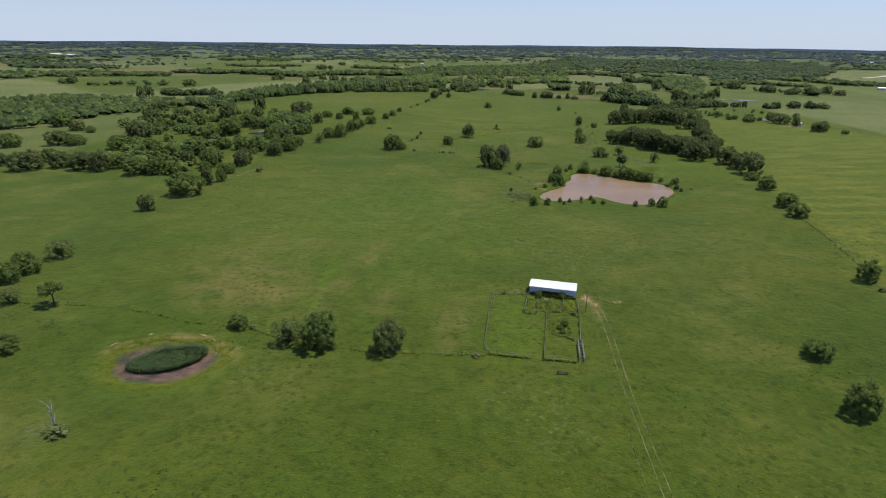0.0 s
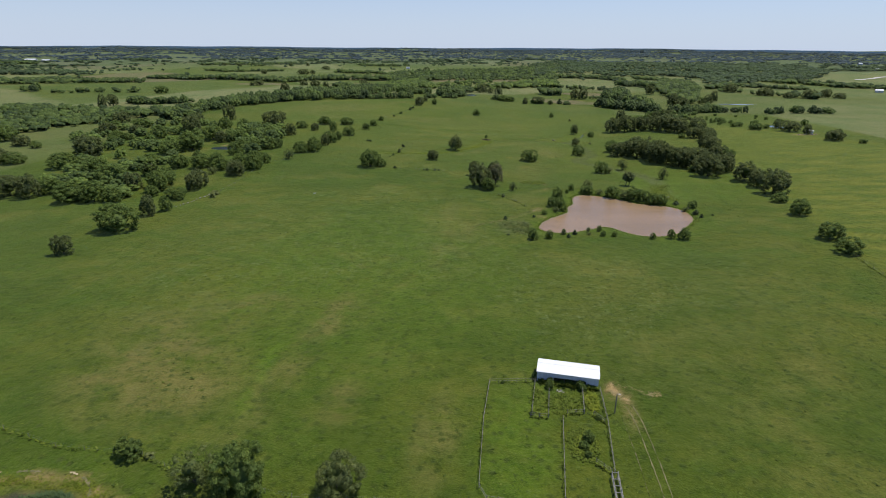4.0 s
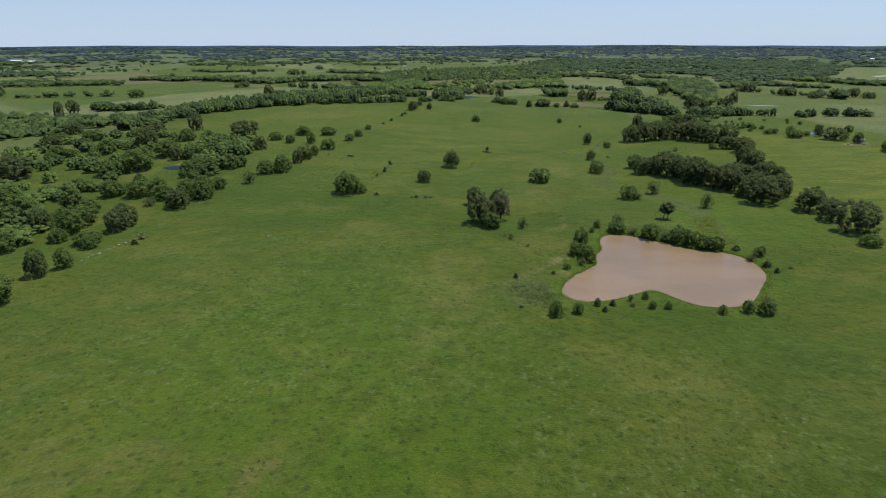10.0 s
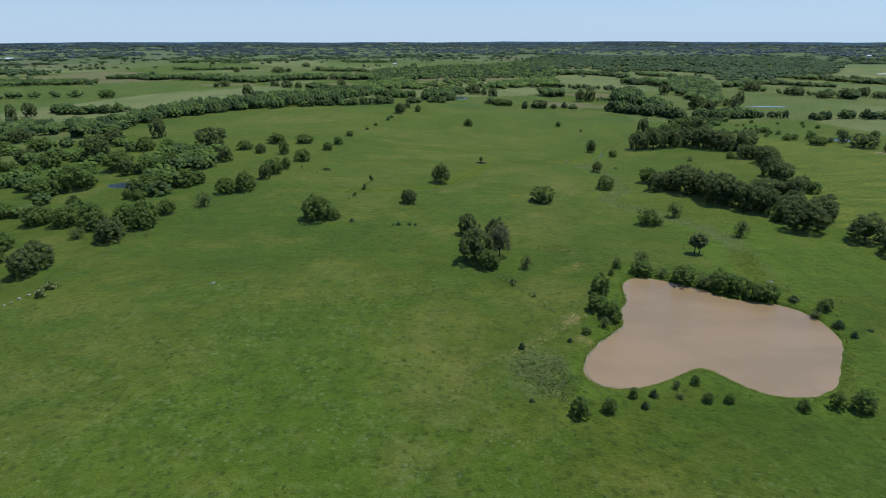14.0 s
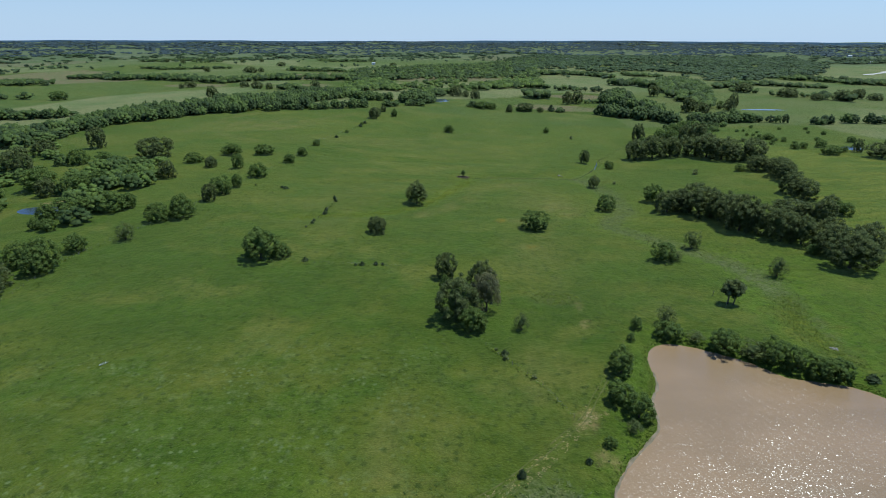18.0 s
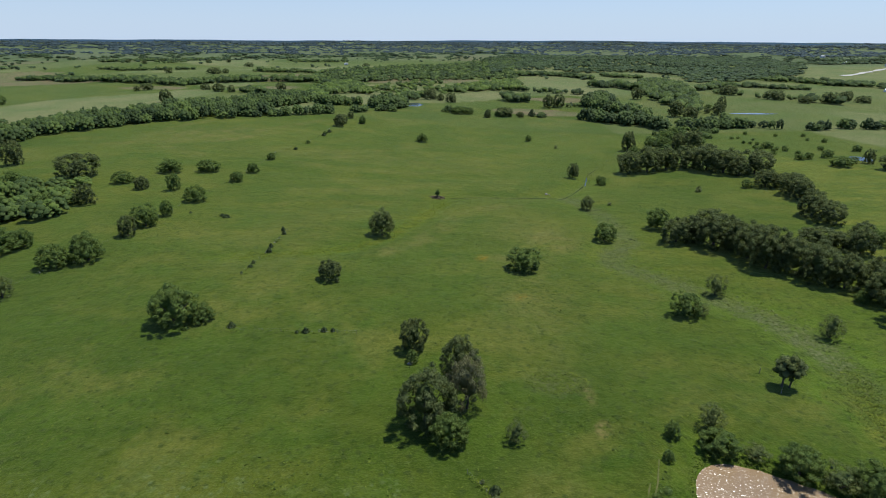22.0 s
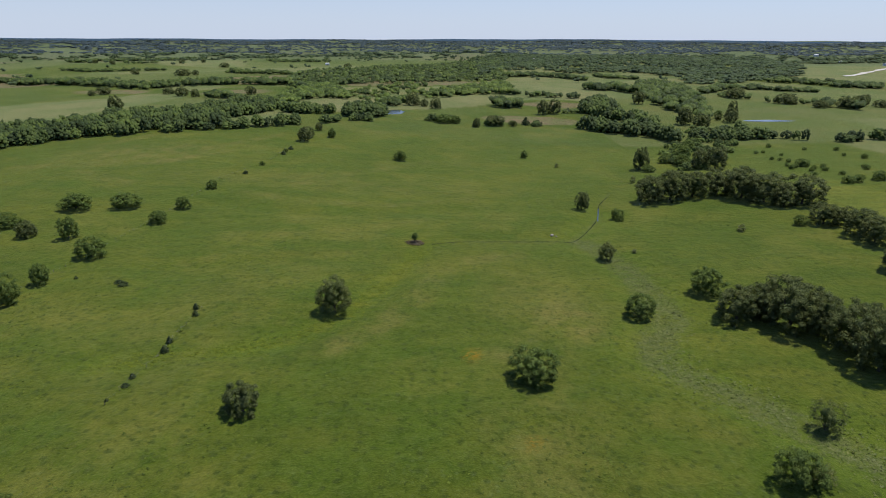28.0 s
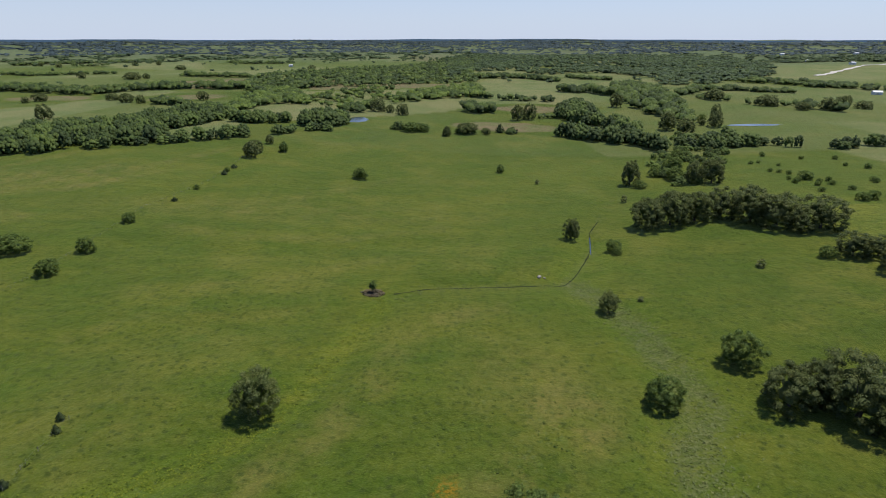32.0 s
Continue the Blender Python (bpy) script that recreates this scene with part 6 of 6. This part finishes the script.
for k, (x, y, a, n) in enumerate(((-0.5, 0.1, 10, 2.4), (0.3, -0.3, -18, 2.0), (0.6, 0.3, 32, 1.7), (-0.2, 0.5, 4, 1.4), (0.9, -0.1, 70, 1.2))):
    part("board", box(n, 0.34, 0.06, (x, y, 0.06 + 0.075 * k), 0.01, Matrix.Rotation(radians(a), 4, "Z")), M_DEAD, boards)
ROW = [(-167.5 + 6.5 * u + rnd.uniform(-0.5, 0.5), 318.5 + 33 * u, rnd.uniform(0.35, 0.75)) for u in (0.03, 0.12, 0.2, 0.26, 0.35, 0.42, 0.5, 0.58, 0.67, 0.73, 0.8, 0.88, 0.97)]
for k, (x, y, r) in enumerate(((280, 618, 1.2), (284, 616.5, 0.9), (291, 617, 1.4), (296, 620, 0.8), (51.5, 611.2, 1.1), (53.3, 610.4, 0.6), (-17.6, 413.2, 0.9), *ROW)):
    stone(x, y, r, "pale rock lying in the grass", 60 + k)


# ---- distant farm buildings ----
def barn(x, y, w, d, h, turn, mat, label):
    ob = thing("farm_building", label, "barn", Matrix.Translation((x, y, gz(x, y) - 0.3)) @ Matrix.Rotation(radians(turn), 4, "Z"), "far farm buildings")
    part("wall", box(w, d, h, (0, 0, h / 2)), mat, ob)
    for s in (-1, 1):
        part("roof_slope", slab(((-w / 2 - 0.4, s * (d / 2 + 0.4), h), (w / 2 + 0.4, s * (d / 2 + 0.4), h), (w / 2 + 0.4, s * 0.01, h + d * 0.22), (-w / 2 - 0.4, s * 0.01, h + d * 0.22)), 0.2, (0, 0, 1)), M_ROOF, ob)
    part("door", box(w * 0.25, 0.12, h * 0.7, (0, -d / 2 - 0.07, h * 0.35)), M_STEEL, ob)


for x, y, w, d, h, t in ((-2029, 2453, 44, 18, 8, 10), (-1968, 2465, 34, 16, 7, 4), (1320, 2085, 16, 10, 6, 12), (330, 2400, 12, 8, 5, -8), (-330, 2150, 11, 7, 5, 15),
                         (1500, 2700, 16, 10, 6, 0), (749, 1292, 13, 9, 4, -20), (1372, 2369, 14, 10, 6, 5), (1685, 2542, 16, 10, 6, 5), (294, 628, 5, 3.5, 2.6, 15)):
    barn(x, y, w, d, h, t, M_SIDING, "white farm building with a pale roof among distant fields")


# ---- grasses ----
def tufts(name, label, spots, high, wide, blades, material, seed, cat="grass"):
    """One mesh of many low plants, each a few sprays of leaves; spots are x, y rows."""
    rng = np.random.default_rng(seed)
    n = len(spots)
    z = ground_z(spots[:, 0], spots[:, 1])
    s = np.repeat(rng.uniform(0.6, 1.35, n), blades)
    a = rng.uniform(0, 6.28, n * blades)
    d, side = np.stack([np.cos(a), np.sin(a), 0 * a], 1), np.stack([-np.sin(a), np.cos(a), 0 * a], 1)
    base = np.repeat(np.column_stack([spots, z - 0.03]), blades, 0) + d * (wide * 0.15 * s)[:, None]
    hw = side * (wide * 0.32 * s)[:, None]
    tip = base + d * (np.maximum(wide * 0.7, high * 1.1) * s * rng.uniform(0.8, 1.2, len(a)))[:, None]
    tip[:, 2] += high * s * rng.uniform(0.6, 1.1, len(a))
    v = np.stack([base + hw, base - hw, tip - hw * 0.6, tip + hw * 0.6], 1)
    q = np.arange(len(a) * 4).reshape(-1, 4)
    nrm = rng.normal(0, 0.35, (len(q) * 4, 3)) + (0, 0, 1)
    me = raw_mesh(name, v.reshape(-1, 3), quads=q, normals=nrm / np.linalg.norm(nrm, axis=1)[:, None])
    me.materials.append(material)
    return tagged(new(name, me), label, cat, kind="stuff")


rng = np.random.default_rng(9)


def around(n, *ovals):
    """Random spots in ovals (x, y, rx, ry)."""
    out = []
    for x, y, rx, ry in ovals:
        a, r = rng.uniform(0, 6.28, n), np.sqrt(rng.random(n))
        out.append(np.stack([x + rx * r * np.cos(a), y + ry * r * np.sin(a)], 1))
    return np.concatenate(out)


def along(n, line, width):
    segs = list(zip(line, line[1:]))
    ls = np.array([math.hypot(b[0] - a[0], b[1] - a[1]) for a, b in segs])
    k = rng.choice(len(segs), n, p=ls / ls.sum())
    t = rng.random(n)[:, None]
    A, B = np.array([s[0] for s in segs])[k], np.array([s[1] for s in segs])[k]
    return A + (B - A) * t + rng.normal(0, width, (n, 2))


a = rng.uniform(0, 6.28, 9000)
r = np.sqrt(rng.random(9000))
reed = np.stack([-85.6 + r * (8.3 * np.cos(a) + 1.6 * np.sin(a)), 119.6 + r * (6.4 * np.sin(a) + 1.8 * np.cos(a))], 1)
tufts("reed_bed", "dense dark green reeds filling a drying pond", reed, 0.75, 0.22, 4, M_REED, 1, "reeds")
a = rng.uniform(0, 6.28, 5200)
r = 11.6 + 0.6 * np.sin(3 * a) + 0.4 * np.sin(7 * a) + np.abs(rng.normal(0, 1.5, 5200)) - 0.8
rim = np.stack([REED_MID[0] + 1.24 * r * np.cos(a), REED_MID[1] + r * np.sin(a)], 1)
tufts("rim_weeds", "yellow-green weeds ringing the drying pond", rim, 0.12, 0.22, 3, M_YELLOW, 2, "weeds")
a = rng.uniform(0, 6.28, 4200)
r = pond_radius(a) + np.abs(rng.normal(0.3, 1.2, 4200)) + 0.7
bank = np.stack([POND_MID[0] + r * np.cos(a), POND_MID[1] + r * np.sin(a)], 1)
tufts("bank_grass", "long green grass on the pond bank", bank, 0.22, 0.28, 3, M_GRASS, 3)
tufts("marsh_weeds", "rough grey-green weeds beside the pond", np.concatenate([along(700, ((2, 312), (8, 306), (12, 298)), 2.6), along(350, ((10, 316), (13, 309)), 1.6)]), 0.30, 0.30, 3, M_WEED, 4, "weeds")
tufts("marsh_tussocks", "dark rank tussocks among the weeds beside the pond", np.concatenate([along(300, ((3, 314), (7, 307), (12, 300)), 3.2), along(140, ((9, 299), (15, 306)), 2.4)]), 0.34, 0.34, 3, M_TUSSOCK, 19, "weeds")
tufts("draw_flowers", "bright yellow-green weeds at the head of the pond", along(1100, ((97, 400), (94, 390), (94, 372)), 1.9), 0.2, 0.34, 3, M_YELLOW, 22, "weeds")
tufts("draw_grass", "rank bright green grass at the head of the pond", along(2600, ((101, 411), (95, 396), (93, 386), (95, 366)), 2.8), 0.28, 0.34, 3, M_GRASS, 24)
tufts("line_weeds", "pale weeds along an old fence line", along(110, ((-2.3, 371.2), (2.1, 365.8), (8.7, 355), (13.6, 345)), 0.35), 0.14, 0.34, 3, M_YELLOW, 25, "weeds")
path_straw = np.concatenate([along(170, COW_PATH[7:], 0.5), along(120, ((17.5, 334.5), (6, 321), (-4, 312)), 0.45), along(150, ((17.8, 336.5), (20.6, 342.5)), 0.7), along(60, ((20, 339), (24, 341.5)), 0.5)])
tufts("path_straw", "dry straw strewn along the cattle path", path_straw, 0.05, 0.34, 3, M_STRAWBLADES, 23, "straw")
tufts("pen_weeds", "tall weeds growing in the old pen", np.concatenate([around(520, (17.5, 151, 3.4, 5.8)), around(420, (15, 165.5, 4, 4.8)), around(160, (9.5, 166, 1.6, 6))]), 0.32, 0.30, 3, M_GRASS, 5, "weeds")
straw = np.concatenate([along(420, ((27.2, 173.4), (28.6, 170.6), (30.4, 168.2)), 0.55), along(60, ((29.0, 174.5), (32.0, 174.0), (35.0, 171.8), (36.0, 169.5)), 0.35), around(120, (37.4, 171.6, 1.6, 1.1)), along(90, ((28.0, 175.6), (27.2, 173.4)), 0.4)])
tufts("straw_litter", "dry tan straw scattered in the grass beside the shed", straw, 0.05, 0.30, 3, M_STRAWBLADES, 15, "straw")
tufts("yellow_weeds", "bright yellow-green weeds in the pen", around(300, (21.8, 167.5, 1.5, 4.6)), 0.28, 0.6, 3, M_YELLOW, 6, "weeds")
tufts("shed_weeds", "dark weeds along the shed wall", along(160, ((10, 174.4), (24, 172.4)), 0.4), 0.7, 0.6, 4, M_GRASS, 7, "weeds")
fl = np.concatenate([along(((36 if line is FIELD[0] else 70 if line is FIELD[1] else 14) if line in FIELD else 60 if line in PEN[2:4] else 14) * len(line), line, 0.25) for line in FIELD + PEN])
tufts("fence_grass", "uncut grass along the fence lines", fl, 0.4, 0.5, 2, M_GRASS, 8)
tufts("draw_weeds", "rough weeds in the wet draw", np.concatenate([along(500, DRAW_WEST[6:], 1.8), along(3600, DRAW_EAST[1:11], 4.5)]), 0.26, 0.36, 3, M_WEED, 9, "weeds")
tufts("swale_grass", "rank yellow-green grass in a shallow swale", along(2600, DRAW_WEST[:7], 2.6), 0.22, 0.32, 3, M_YELLOW, 17)
tufts("brush_heap", "low heap of dead brushwood under a little tree", around(420, (-13.7, 597.0, 4.2, 3.0)), 0.35, 0.30, 3, M_BRUSHWOOD, 16, "brush")
tufts("clover_patch", "ring of broad-leaved bright weeds in the pasture", around(900, (20.7, 406, 8.0, 5.6)), 0.22, 0.30, 3, M_GRASS, 10, "weeds")
n = 26000
spots = np.stack([rng.uniform(-170, 150, n), rng.uniform(45, 640, n)], 1)
rank = np.sin(spots[:, 0] / 13 + 1.7 * np.sin(spots[:, 1] / 21)) + np.sin(spots[:, 1] / 9 + 1.3 * np.sin(spots[:, 0] / 17))
keep = (pond_edge(spots[:, 0], spots[:, 1]) > 3) & (reed_edge(spots[:, 0], spots[:, 1]) > 4) & (rank + rng.normal(0, 0.7, n) > 0.2)
tufts("tussocks", "dark green tussocks standing in the shorter grass", spots[keep], 0.22, 0.42, 3, M_TUSSOCK, 18)
n = 14000
spots = np.stack([rng.uniform(-170, 150, n), rng.uniform(45, 560, n)], 1)
keep = (pond_edge(spots[:, 0], spots[:, 1]) > 2) & (reed_edge(spots[:, 0], spots[:, 1]) > 3)
tufts("pasture_tufts", "scattered tufts of taller pasture grass", spots[keep], 0.16, 0.5, 2, M_GRASS, 11)


# ---- the last ridge, a backdrop glowing blue in place of haze ----
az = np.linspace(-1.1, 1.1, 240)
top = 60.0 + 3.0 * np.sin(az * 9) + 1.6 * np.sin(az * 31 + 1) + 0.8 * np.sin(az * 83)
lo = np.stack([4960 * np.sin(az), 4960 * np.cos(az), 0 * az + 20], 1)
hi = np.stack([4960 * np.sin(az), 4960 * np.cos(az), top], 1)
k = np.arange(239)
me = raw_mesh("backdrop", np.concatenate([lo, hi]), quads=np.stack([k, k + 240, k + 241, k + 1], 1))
haze = Nodes("glowing_haze_ridge", rough=1.0, spec=0.0)
# emission stands in for blue distance haze; nothing here is a lamp
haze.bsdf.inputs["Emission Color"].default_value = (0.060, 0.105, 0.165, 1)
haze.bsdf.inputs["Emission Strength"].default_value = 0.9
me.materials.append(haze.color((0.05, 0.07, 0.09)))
tagged(new("backdrop", me), "low ridge on the horizon, glowing blue in place of haze", "backdrop", kind="structure")
